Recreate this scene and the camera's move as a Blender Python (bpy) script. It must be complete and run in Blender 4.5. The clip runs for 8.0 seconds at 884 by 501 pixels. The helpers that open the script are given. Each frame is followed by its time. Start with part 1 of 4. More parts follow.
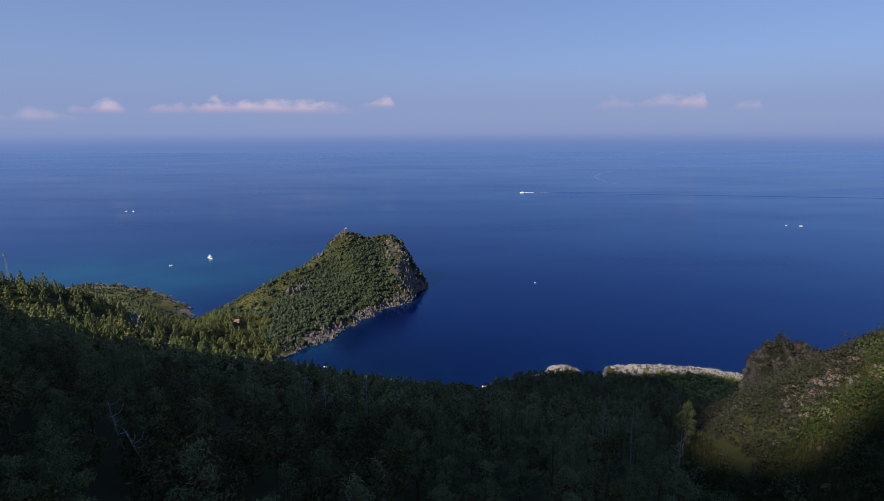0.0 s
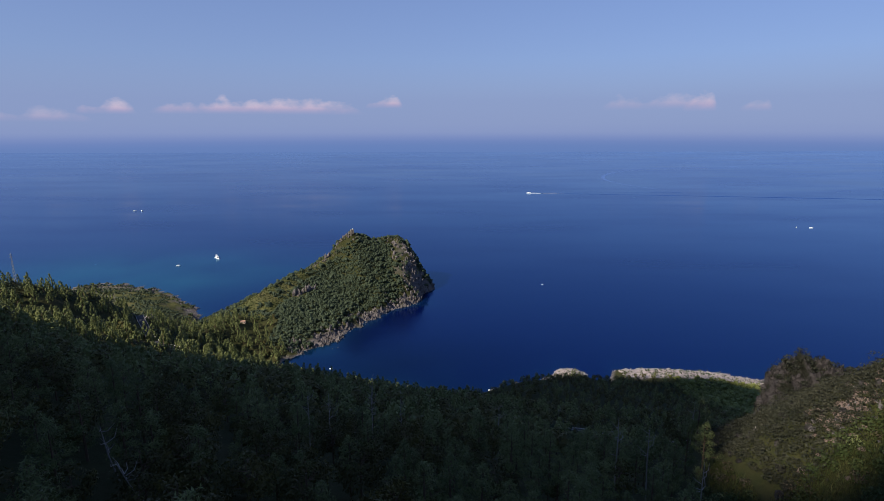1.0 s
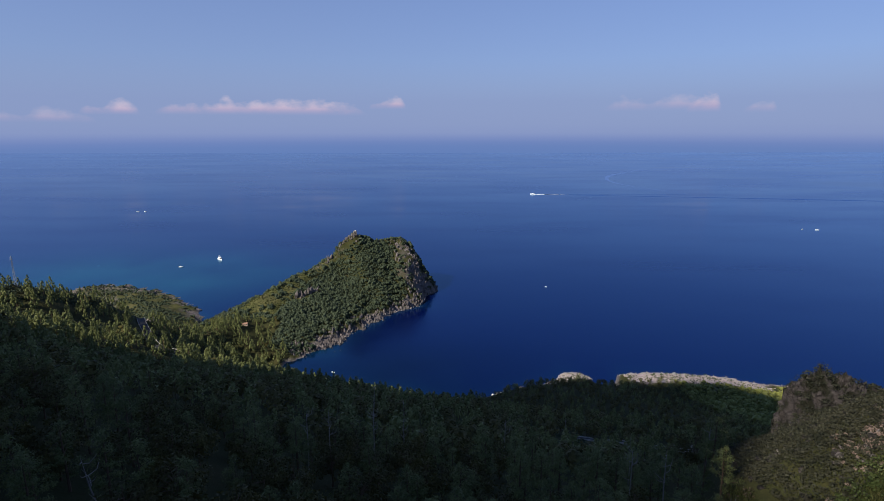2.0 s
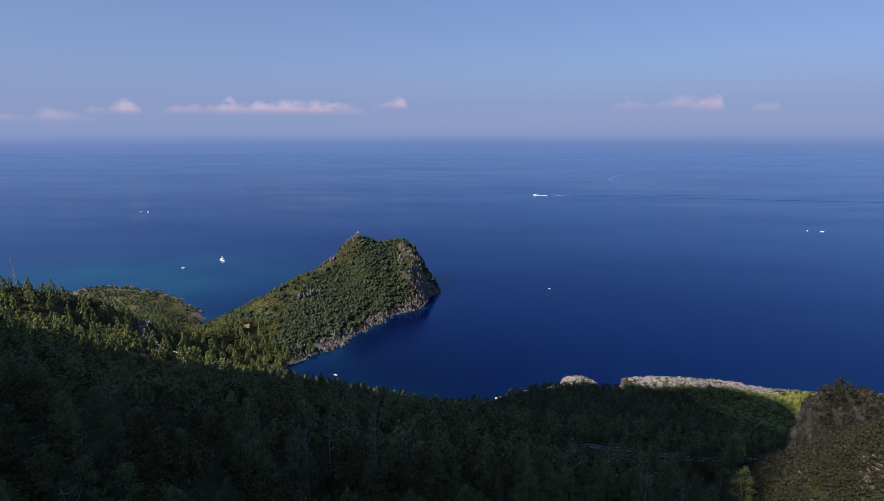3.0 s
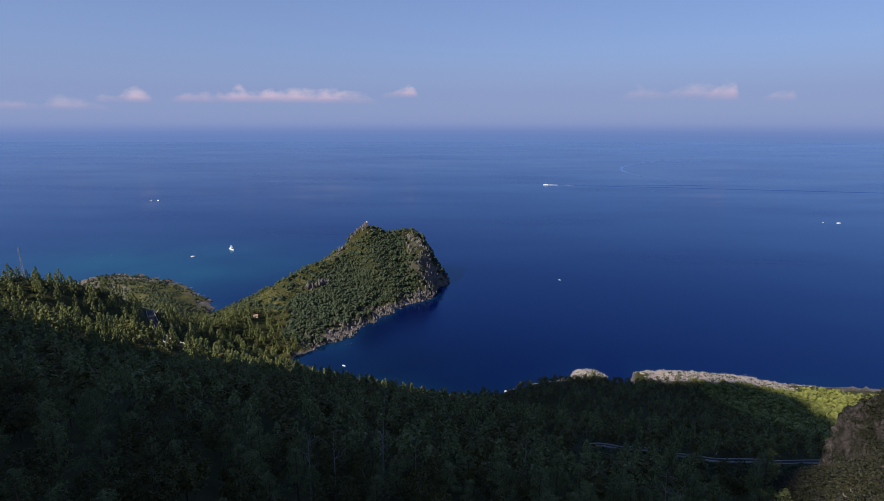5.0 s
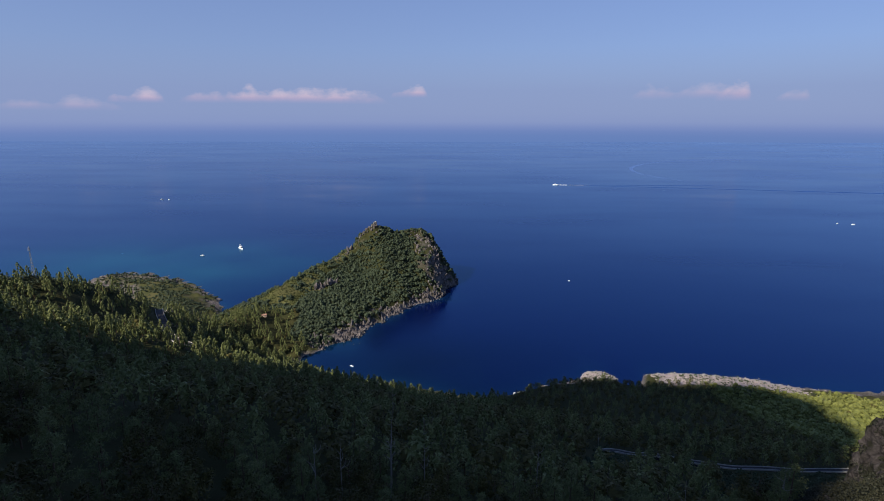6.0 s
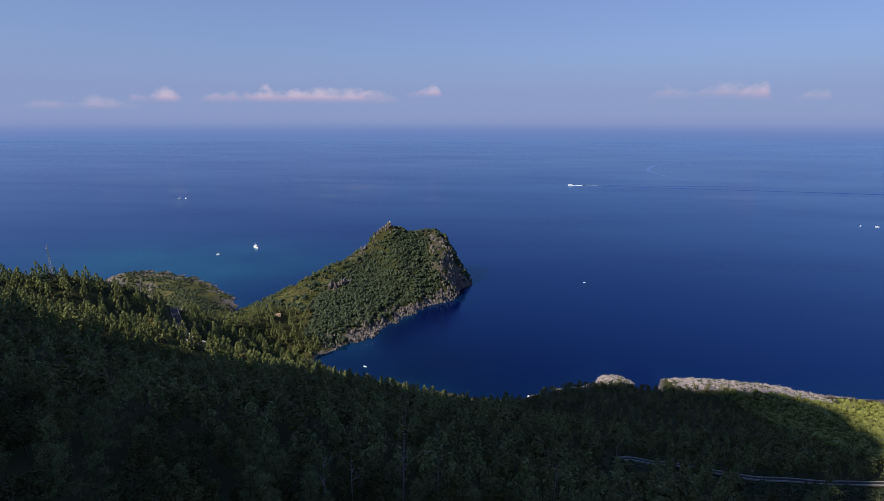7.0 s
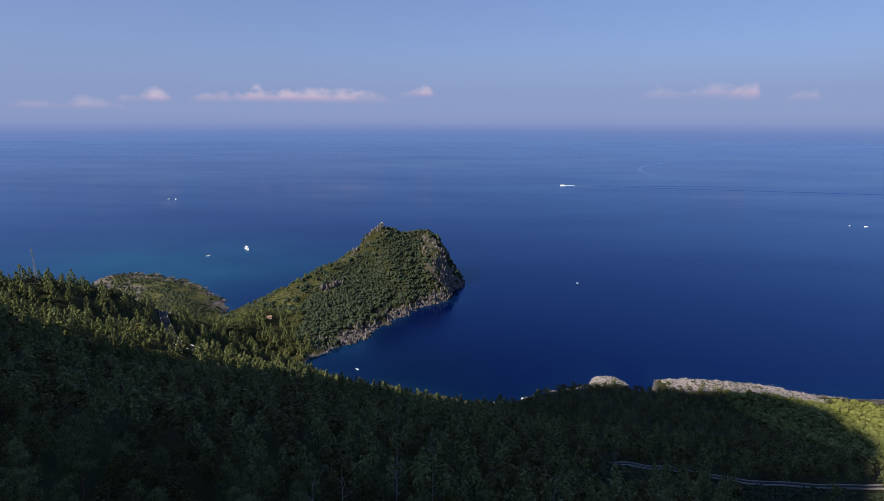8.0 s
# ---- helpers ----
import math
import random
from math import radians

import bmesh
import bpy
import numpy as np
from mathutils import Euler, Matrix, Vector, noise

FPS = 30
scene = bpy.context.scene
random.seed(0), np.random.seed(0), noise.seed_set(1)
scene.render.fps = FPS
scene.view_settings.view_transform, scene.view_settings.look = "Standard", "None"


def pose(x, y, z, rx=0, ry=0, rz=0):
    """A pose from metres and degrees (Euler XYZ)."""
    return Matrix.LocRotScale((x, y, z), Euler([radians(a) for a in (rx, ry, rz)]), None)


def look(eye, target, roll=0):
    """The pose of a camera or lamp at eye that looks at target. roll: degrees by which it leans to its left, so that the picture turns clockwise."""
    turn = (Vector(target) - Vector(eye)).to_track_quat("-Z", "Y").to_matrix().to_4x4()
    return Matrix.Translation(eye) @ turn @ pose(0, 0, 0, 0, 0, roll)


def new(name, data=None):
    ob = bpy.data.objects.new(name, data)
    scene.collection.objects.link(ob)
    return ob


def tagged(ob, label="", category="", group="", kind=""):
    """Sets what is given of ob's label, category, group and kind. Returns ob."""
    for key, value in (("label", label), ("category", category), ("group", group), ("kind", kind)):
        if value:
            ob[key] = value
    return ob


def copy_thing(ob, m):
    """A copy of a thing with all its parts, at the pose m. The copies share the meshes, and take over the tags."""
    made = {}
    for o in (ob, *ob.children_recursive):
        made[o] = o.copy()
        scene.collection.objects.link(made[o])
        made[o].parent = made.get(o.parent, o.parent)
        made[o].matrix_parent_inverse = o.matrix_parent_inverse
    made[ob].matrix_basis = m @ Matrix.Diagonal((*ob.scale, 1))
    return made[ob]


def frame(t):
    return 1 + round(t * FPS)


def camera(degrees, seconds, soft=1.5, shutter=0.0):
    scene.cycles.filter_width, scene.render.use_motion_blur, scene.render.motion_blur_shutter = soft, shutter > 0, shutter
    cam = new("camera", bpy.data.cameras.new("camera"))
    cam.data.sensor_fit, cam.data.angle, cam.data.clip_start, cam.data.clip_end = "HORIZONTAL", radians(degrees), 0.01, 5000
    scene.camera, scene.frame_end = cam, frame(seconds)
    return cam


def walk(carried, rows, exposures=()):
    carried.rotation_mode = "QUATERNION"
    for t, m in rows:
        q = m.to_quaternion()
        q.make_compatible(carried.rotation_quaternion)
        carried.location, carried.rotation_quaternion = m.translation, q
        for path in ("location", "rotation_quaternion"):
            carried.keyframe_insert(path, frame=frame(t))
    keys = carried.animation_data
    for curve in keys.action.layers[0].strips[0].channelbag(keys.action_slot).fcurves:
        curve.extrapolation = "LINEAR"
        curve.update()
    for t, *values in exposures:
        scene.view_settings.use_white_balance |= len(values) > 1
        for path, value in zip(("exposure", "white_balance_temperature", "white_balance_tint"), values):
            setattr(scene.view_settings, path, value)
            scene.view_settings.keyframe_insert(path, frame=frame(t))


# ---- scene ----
cam = camera(79.03, 8.0, soft=0.75)
# seconds, place in metres over the sea, yaw, pitch, roll
ROWS = [
    (0.0, 0.00, 0.00, 200.00, 0.001, -12.638, -0.192),
    (0.5, -0.08, 1.46, 200.57, 0.362, -12.645, -0.167),
    (1.0, -0.27, 3.20, 201.32, 0.695, -12.668, -0.123),
    (1.5, -0.44, 5.16, 201.78, 0.923, -12.647, -0.091),
    (3.0, -0.99, 10.61, 202.65, 1.320, -12.539, -0.043),
    (3.5, -1.19, 12.01, 202.63, 1.687, -12.828, -0.002),
    (4.0, -1.38, 13.38, 202.65, 1.922, -13.279, -0.001),
    (4.5, -1.47, 14.90, 202.80, 2.141, -13.617, 0.018),
    (6.0, -2.12, 19.10, 202.74, 3.222, -13.737, 0.065),
    (6.5, -2.30, 20.52, 202.73, 4.237, -13.746, 0.090),
    (7.0, -2.59, 22.22, 202.71, 4.747, -13.750, 0.096),
    (7.5, -2.88, 23.72, 202.66, 4.934, -13.748, 0.098),
    (8.0, -3.13, 25.60, 202.80, 3.917, -13.725, 0.128),
]
walk(cam, [(t, pose(x, y, z, 90 + pitch, 0, yaw) @ pose(0, 0, 0, 0, 0, roll)) for t, x, y, z, yaw, pitch, roll in ROWS])

# ---- world, sun ----
SUN_TAN = 0.78                       # height of the sun over its distance
SUN_U = Vector((0.7547, 0.6561, 0.0))   # the way its light goes, on the plan
world = bpy.data.worlds.new("sky")
scene.world = world
world.use_nodes = True
wn = world.node_tree.nodes
wl = world.node_tree.links
sky = wn.new("ShaderNodeTexSky")
sky.sky_type = "NISHITA"
sky.sun_disc = False
sky.sun_elevation = math.atan(SUN_TAN)
sky.sun_rotation = math.atan2(-SUN_U.x, -SUN_U.y)
sky.altitude = 200
sky.air_density, sky.dust_density, sky.ozone_density = 1.0, 0.6, 3.0
blue = wn.new("ShaderNodeMix")
blue.data_type, blue.blend_type = "RGBA", "MULTIPLY"
blue.inputs[0].default_value, blue.inputs[7].default_value = 1.0, (0.80, 0.95, 1.30, 1)
wl.new(sky.outputs[0], blue.inputs[6])
wl.new(blue.outputs[2], wn["Background"].inputs[0])
wn["Background"].inputs[1].default_value = 0.072
# evening haze that lies over the sea all round, thinning upwards
haze = wn.new("ShaderNodeBackground")
haze.inputs[0].default_value, haze.inputs[1].default_value = (0.250, 0.321, 0.560, 1), 0.758
where, up, thin, veil = wn.new("ShaderNodeTexCoord"), wn.new("ShaderNodeSeparateXYZ"), wn.new("ShaderNodeValToRGB"), wn.new("ShaderNodeMixShader")
for k, (at, v) in enumerate(((0.0, 0.96), (0.05, 0.92), (0.12, 0.62), (0.24, 0.48), (0.6, 0.0))):
    e = thin.color_ramp.elements[k] if k < 2 else thin.color_ramp.elements.new(at)
    e.position, e.color = at, (v, v, v, 1)
wl.new(where.outputs["Generated"], up.inputs[0])
wl.new(up.outputs[2], thin.inputs[0])
wl.new(thin.outputs[0], veil.inputs[0])
wl.new(wn["Background"].outputs[0], veil.inputs[1])
wl.new(haze.outputs[0], veil.inputs[2])
# far sea painted into the sky below the horizon, haze put into its colours
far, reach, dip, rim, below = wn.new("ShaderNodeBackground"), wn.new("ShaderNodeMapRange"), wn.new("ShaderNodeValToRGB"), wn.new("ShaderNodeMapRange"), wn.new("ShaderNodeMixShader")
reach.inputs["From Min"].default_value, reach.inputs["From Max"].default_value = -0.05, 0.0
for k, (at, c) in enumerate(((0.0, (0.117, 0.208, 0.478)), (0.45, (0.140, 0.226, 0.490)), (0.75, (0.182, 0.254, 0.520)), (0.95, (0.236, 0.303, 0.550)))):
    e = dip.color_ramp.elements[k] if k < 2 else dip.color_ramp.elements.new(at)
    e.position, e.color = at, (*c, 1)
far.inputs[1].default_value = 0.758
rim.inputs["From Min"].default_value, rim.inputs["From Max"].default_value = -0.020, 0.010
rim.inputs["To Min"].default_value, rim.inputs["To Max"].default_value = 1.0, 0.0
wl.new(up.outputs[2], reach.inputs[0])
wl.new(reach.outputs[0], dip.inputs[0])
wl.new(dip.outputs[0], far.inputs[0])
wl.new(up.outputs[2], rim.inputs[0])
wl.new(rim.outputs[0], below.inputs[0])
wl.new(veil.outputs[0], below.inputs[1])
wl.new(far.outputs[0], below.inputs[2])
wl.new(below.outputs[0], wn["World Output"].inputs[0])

sun = new("sun", bpy.data.lights.new("sun", "SUN"))
sun.data.energy, sun.data.angle, sun.data.color = 5.0, radians(0.53), (1.0, 0.92, 0.79)
sun.matrix_world = look((-200, -300, 500), tuple(Vector((-200, -300, 500)) + SUN_U - Vector((0, 0, SUN_TAN))))
scene.view_settings.exposure = 0.4


# ---- materials ----
def material(name, rough=0.8, spec=0.3):
    m = bpy.data.materials.new(name)
    m.use_nodes = True
    b = m.node_tree.nodes["Principled BSDF"]
    b.inputs["Roughness"].default_value = rough
    b.inputs["Specular IOR Level"].default_value = spec
    return m, m.node_tree.nodes, m.node_tree.links, b


def ramp(nodes, stops):
    r = nodes.new("ShaderNodeValToRGB")
    e = r.color_ramp.elements
    while len(e) < len(stops):
        e.new(0.5)
    for one, (at, colour) in zip(e, stops):
        one.position, one.color = at, (*colour, 1)
    return r


def noise_node(nodes, links, scale, detail=4, rough=0.6, coord="Object", stretch=None):
    tc = nodes.new("ShaderNodeTexCoord")
    n = nodes.new("ShaderNodeTexNoise")
    n.inputs["Scale"].default_value, n.inputs["Detail"].default_value = scale, detail
    n.inputs["Roughness"].default_value = rough
    if stretch:
        mp = nodes.new("ShaderNodeMapping")
        mp.inputs["Scale"].default_value = stretch
        links.new(tc.outputs[coord], mp.inputs[0])
        links.new(mp.outputs[0], n.inputs["Vector"])
    else:
        links.new(tc.outputs[coord], n.inputs["Vector"])
    return n


def mixed(nodes, links, a, b, fac, blend="MIX"):
    """A colour mix; a, b and fac are sockets, colours or numbers."""
    m = nodes.new("ShaderNodeMix")
    m.data_type, m.blend_type = "RGBA", blend
    for value, socket in ((fac, m.inputs[0]), (a, m.inputs[6]), (b, m.inputs[7])):
        if isinstance(value, bpy.types.NodeSocket):
            links.new(value, socket)
        elif isinstance(value, tuple):
            socket.default_value = (*value, 1)
        else:
            socket.default_value = value
    return m.outputs[2]


def bump(nodes, links, bsdf, height, strength, distance):
    b = nodes.new("ShaderNodeBump")
    b.inputs["Strength"].default_value, b.inputs["Distance"].default_value = strength, distance
    links.new(height, b.inputs["Height"])
    links.new(b.outputs[0], bsdf.inputs["Normal"])


def simple(name, colour, rough=0.7, spec=0.3, vary=0.25, scale=3.0, metal=0.0):
    """A plain surface with two scales of stain and a fine relief."""
    m, n, l, b = material(name, rough, spec)
    a, c = noise_node(n, l, scale), noise_node(n, l, scale * 9)
    dark = tuple(v * (1 - vary) for v in colour)
    first = mixed(n, l, dark, colour, a.outputs[0])
    l.new(mixed(n, l, first, tuple(min(1, v * (1 + vary)) for v in colour), c.outputs[0]), b.inputs["Base Color"])
    b.inputs["Metallic"].default_value = metal
    bump(n, l, b, c.outputs[0], 0.3, 0.02)
    return m


def leaf_material(name, low, mid, high):
    """Foliage whose leaves differ one by one and tree by tree."""
    m, n, l, b = material(name, 0.65, 0.2)
    g, o = n.new("ShaderNodeNewGeometry"), n.new("ShaderNodeObjectInfo")
    r = ramp(n, ((0.0, low), (0.5, mid), (1.0, high)))
    patch = noise_node(n, l, 0.26, 4, coord="Object")
    add = n.new("ShaderNodeMath")
    add.operation = "MULTIPLY_ADD"
    l.new(g.outputs["Random Per Island"], add.inputs[0])
    add.inputs[1].default_value = 0.24
    l.new(patch.outputs[0], add.inputs[2])
    add2 = n.new("ShaderNodeMath")
    add2.operation = "MULTIPLY_ADD"
    l.new(o.outputs["Random"], add2.inputs[0])
    add2.inputs[1].default_value = 0.3
    l.new(add.outputs[0], add2.inputs[2])
    sub = n.new("ShaderNodeMath")
    sub.operation = "SUBTRACT"
    l.new(add2.outputs[0], sub.inputs[0])
    sub.inputs[1].default_value = 0.25
    l.new(sub.outputs[0], r.inputs[0])
    l.new(r.outputs[0], b.inputs["Base Color"])
    tr = n.new("ShaderNodeBsdfTranslucent")
    l.new(r.outputs[0], tr.inputs[0])
    mix = n.new("ShaderNodeMixShader")
    mix.inputs[0].default_value = 0.14
    l.new(b.outputs[0], mix.inputs[1])
    l.new(tr.outputs[0], mix.inputs[2])
    l.new(mix.outputs[0], n["Material Output"].inputs[0])
    return m


def rock_colours(n, l):
    big, fine = noise_node(n, l, 0.12, 5), noise_node(n, l, 1.1, 8, 0.7)
    r = ramp(n, ((0.28, (0.030, 0.027, 0.027)), (0.5, (0.125, 0.109, 0.105)), (0.72, (0.29, 0.252, 0.240))))
    f = n.new("ShaderNodeMath")
    f.operation = "MULTIPLY_ADD"
    l.new(fine.outputs[0], f.inputs[0])
    f.inputs[1].default_value = 0.7
    half = n.new("ShaderNodeMath")
    half.operation = "MULTIPLY"
    l.new(big.outputs[0], half.inputs[0])
    half.inputs[1].default_value = 0.35
    l.new(half.outputs[0], f.inputs[2])
    l.new(f.outputs[0], r.inputs[0])
    tc, mp, cell = n.new("ShaderNodeTexCoord"), n.new("ShaderNodeMapping"), n.new("ShaderNodeTexVoronoi")
    cell.feature = "DISTANCE_TO_EDGE"
    cell.inputs["Scale"].default_value = 0.55
    mp.inputs["Scale"].default_value = (1, 1, 0.55)
    warp = mixed(n, l, tc.outputs["Object"], fine.outputs["Color"], 0.75, "ADD")
    l.new(warp, mp.inputs[0])
    l.new(mp.outputs[0], cell.inputs["Vector"])
    split = ramp(n, ((0.0, (0.25, 0.25, 0.25)), (0.09, (1, 1, 1))))
    l.new(cell.outputs["Distance"], split.inputs[0])
    return mixed(n, l, r.outputs[0], split.outputs[0], 1.0, "MULTIPLY"), fine.outputs[0]


PINE = leaf_material("pine_needles", (0.048, 0.062, 0.021), (0.130, 0.148, 0.050), (0.262, 0.275, 0.100))
OAK = leaf_material("oak_leaves", (0.028, 0.027, 0.010), (0.075, 0.066, 0.019), (0.160, 0.138, 0.035))
MAQUIS = leaf_material("maquis_leaves", (0.024, 0.036, 0.020), (0.052, 0.069, 0.037), (0.096, 0.114, 0.060))
# the second of these lightens the low hillside bushes: light put into leaf colour
LIGHTENED_LEAF = leaf_material("lightened_leaves", (0.045, 0.060, 0.024), (0.120, 0.140, 0.052), (0.230, 0.240, 0.100))
GRASS = leaf_material("grass_blades", (0.026, 0.040, 0.010), (0.068, 0.078, 0.021), (0.160, 0.135, 0.058))
BARK = simple("pine_bark", (0.11, 0.075, 0.05), 0.9, 0.1, 0.4, 2.0)
DEADWOOD = simple("dead_wood", (0.25, 0.225, 0.20), 0.9, 0.1, 0.4, 2.0)
CONCRETE = simple("concrete", (0.42, 0.39, 0.35), 0.85, 0.2, 0.25, 0.6)
ASPHALT = simple("asphalt", (0.042, 0.041, 0.043), 0.9, 0.2, 0.3, 0.5)
GALVANISED = simple("galvanised_steel", (0.14, 0.145, 0.15), 0.6, 0.4, 0.2, 2.0, 0.6)
GELCOAT = simple("white_gelcoat", (0.80, 0.80, 0.78), 0.3, 0.5, 0.06, 1.0)
TINTED = simple("dark_boat_glass", (0.02, 0.025, 0.03), 0.1, 0.5, 0.1, 1.0)
STONE = simple("tower_stone", (0.17, 0.148, 0.132), 0.9, 0.2, 0.35, 0.9)
PLASTER = simple("house_plaster", (0.55, 0.42, 0.33), 0.85, 0.2, 0.2, 0.8)
TERRACOTTA = simple("terracotta_tiles", (0.34, 0.20, 0.14), 0.8, 0.2, 0.3, 1.5)
LICHEN = simple("lime_render", (0.66, 0.62, 0.56), 0.85, 0.2, 0.2, 0.8)

ROCK, rn, rl, rb = material("limestone", 0.9, 0.2)
rc, rh = rock_colours(rn, rl)
rl.new(rc, rb.inputs["Base Color"])
bump(rn, rl, rb, rh, 0.8, 0.6)

# crag rock, its colour darkened to stand in for the mountain's shade
CRAG, rn, rl, rb = material("shade_darkened_crag", 0.95, 0.1)
rc, rh = rock_colours(rn, rl)
tint = mixed(rn, rl, rc, (0.030, 0.026, 0.027), 0.72)
blotch = noise_node(rn, rl, 0.35, 6)
mr = ramp(rn, ((0.50, (0, 0, 0)), (0.60, (1, 1, 1))))
rl.new(blotch.outputs[0], mr.inputs[0])
rl.new(mixed(rn, rl, tint, (0.022, 0.022, 0.015), mr.outputs[0]), rb.inputs["Base Color"])
bump(rn, rl, rb, rh, 1.0, 1.1)

PALE_ROCK, rn, rl, rb = material("bleached_limestone", 0.9, 0.2)
rc, rh = rock_colours(rn, rl)
rl.new(mixed(rn, rl, rc, (0.42, 0.36, 0.33), 0.55), rb.inputs["Base Color"])
bump(rn, rl, rb, rh, 0.8, 0.6)

# ground: soil and dry grass on gentle slopes, bare rock on steep ones and along the sea
GROUND, gn, gl, gb = material("hillside_ground", 0.95, 0.1)
rc, rh = rock_colours(gn, gl)
soil, tuftn = noise_node(gn, gl, 0.05, 6), noise_node(gn, gl, 0.7, 6, 0.7)
sr = ramp(gn, ((0.3, (0.026, 0.022, 0.009)), (0.5, (0.046, 0.036, 0.015)), (0.72, (0.076, 0.054, 0.024))))
mr = ramp(gn, ((0.3, (0.075, 0.085, 0.030)), (0.5, (0.150, 0.142, 0.056)), (0.72, (0.260, 0.215, 0.105))))
gl.new(soil.outputs[0], mr.inputs[0])
meadow = gn.new("ShaderNodeAttribute")
meadow.attribute_name = "meadow"
gl.new(soil.outputs[0], sr.inputs[0])
cover = mixed(gn, gl, sr.outputs[0], mr.outputs[0], meadow.outputs["Fac"])
earth = mixed(gn, gl, cover, (0.032, 0.044, 0.014), tuftn.outputs[0])
bare = gn.new("ShaderNodeAttribute")
bare.attribute_name = "bare"
pale = gn.new("ShaderNodeAttribute")
pale.attribute_name = "pale"
pit = gn.new("ShaderNodeTexVoronoi")
pit.inputs["Scale"].default_value = 0.42
pc = gn.new("ShaderNodeTexCoord")
gl.new(pc.outputs["Object"], pit.inputs["Vector"])
pr = ramp(gn, ((0.16, (0.035, 0.034, 0.028)), (0.30, (0.33, 0.265, 0.25)), (0.8, (0.44, 0.37, 0.345))))
gl.new(pit.outputs[0], pr.inputs[0])
rc = mixed(gn, gl, rc, pr.outputs[0], pale.outputs["Fac"])
gl.new(mixed(gn, gl, earth, rc, bare.outputs["Fac"]), gb.inputs["Base Color"])
bump(gn, gl, gb, rh, 0.8, 0.5)

# sea: dark clear water over deep ground, greener over the shoals, shade put into the bay's colour, with the sky's gloss
# on it
SEA, sn, sl, sb = material("sea_water", 0.6, 0.0)
shoal = sn.new("ShaderNodeAttribute")
shoal.attribute_name = "shoal"
drift = noise_node(sn, sl, 0.0022, 5, 0.55, stretch=(1, 3.2, 1))
bay_shade = sn.new("ShaderNodeAttribute")
bay_shade.attribute_name = "bay_shade"
deep = mixed(sn, sl, (0.0001, 0.0015, 0.031), (0.0002, 0.0024, 0.043), drift.outputs[0])
bay_tone = mixed(sn, sl, deep, (0.0003, 0.0014, 0.0090), bay_shade.outputs["Fac"])
sl.new(mixed(sn, sl, bay_tone, (0.006, 0.050, 0.082), shoal.outputs["Fac"]), sb.inputs["Base Color"])
gloss, edge, blend = sn.new("ShaderNodeBsdfGlossy"), sn.new("ShaderNodeFresnel"), sn.new("ShaderNodeMixShader")
# tint pales at grazing angles: haze over far water put into the gloss colour
hue = ramp(sn, ((0.05, (0.24, 0.58, 0.98)), (0.30, (0.46, 0.72, 1.0)), (0.65, (0.63, 0.80, 1.0))))
sl.new(edge.outputs[0], hue.inputs[0])
slick = noise_node(sn, sl, 0.0011, 5, 0.6, stretch=(1, 2.6, 1))
calm = ramp(sn, ((0.36, (0.90, 0.91, 0.94)), (0.60, (1.0, 1.0, 1.0))))
sl.new(slick.outputs[0], calm.inputs[0])
sl.new(mixed(sn, sl, hue.outputs[0], calm.outputs[0], 1.0, "MULTIPLY"), gloss.inputs["Color"])
edge.inputs["IOR"].default_value = 1.54
rr = sn.new("ShaderNodeMapRange")
rr.inputs["From Min"].default_value, rr.inputs["From Max"].default_value = 0.35, 0.65
rr.inputs["To Min"].default_value, rr.inputs["To Max"].default_value = 0.08, 0.28
sl.new(drift.outputs[0], rr.inputs[0])
sl.new(rr.outputs[0], gloss.inputs["Roughness"])
ripple = noise_node(sn, sl, 0.16, 5, 0.65)
bump(sn, sl, gloss, ripple.outputs[0], 0.03, 1.0)
sl.new(edge.outputs[0], blend.inputs[0])
sl.new(sb.outputs[0], blend.inputs[1])
sl.new(gloss.outputs[0], blend.inputs[2])
sl.new(blend.outputs[0], sn["Material Output"].inputs[0])

FOAM = simple("sea_foam", (0.75, 0.78, 0.80), 0.7, 0.3, 0.2, 0.4)
WAKE, kn, kl, kb = material("smoothed_wake_water", 0.7, 0.0)
kb.inputs["Base Color"].default_value = (0.018, 0.062, 0.235, 1)


# ---- mesh helpers ----
def mesh_object(name, verts, faces, mats, parent=None, index=None, smooth=False):
    """One object from arrays of corners and of faces with 3 or 4 corners each."""
    verts, faces = np.asarray(verts, np.float32), np.asarray(faces, np.int32)
    me = bpy.data.meshes.new(name)
    k = faces.shape[1]
    flat, sizes = faces.ravel(), np.full(len(faces), k, np.int32)
    if k == 4 and (faces[:, 2] == faces[:, 3]).any():
        keep = np.ones(faces.shape, bool)
        keep[:, 3] = faces[:, 2] != faces[:, 3]
        flat, sizes = faces[keep], keep.sum(1).astype(np.int32)
    me.vertices.add(len(verts))
    me.vertices.foreach_set("co", verts.ravel())
    me.loops.add(len(flat))
    me.loops.foreach_set("vertex_index", flat)
    me.polygons.add(len(faces))
    me.polygons.foreach_set("loop_start", (np.cumsum(sizes) - sizes).astype(np.int32))
    for m in mats if isinstance(mats, (list, tuple)) else [mats]:
        me.materials.append(m)
    if index is not None:
        me.polygons.foreach_set("material_index", np.asarray(index, np.int32))
    me.polygons.foreach_set("use_smooth", np.full(len(faces), smooth))
    me.update(calc_edges=True)
    me.validate()
    ob = new(name, me)
    ob.parent = parent
    return ob


def part(name, bm, mat, parent, label="", smooth=False):
    me = bpy.data.meshes.new(name)
    for f in bm.faces:
        f.smooth = smooth
    bm.to_mesh(me)
    bm.free()
    me.materials.append(mat)
    ob = new(name, me)
    ob.parent = parent
    return tagged(ob, label=label) if label else ob


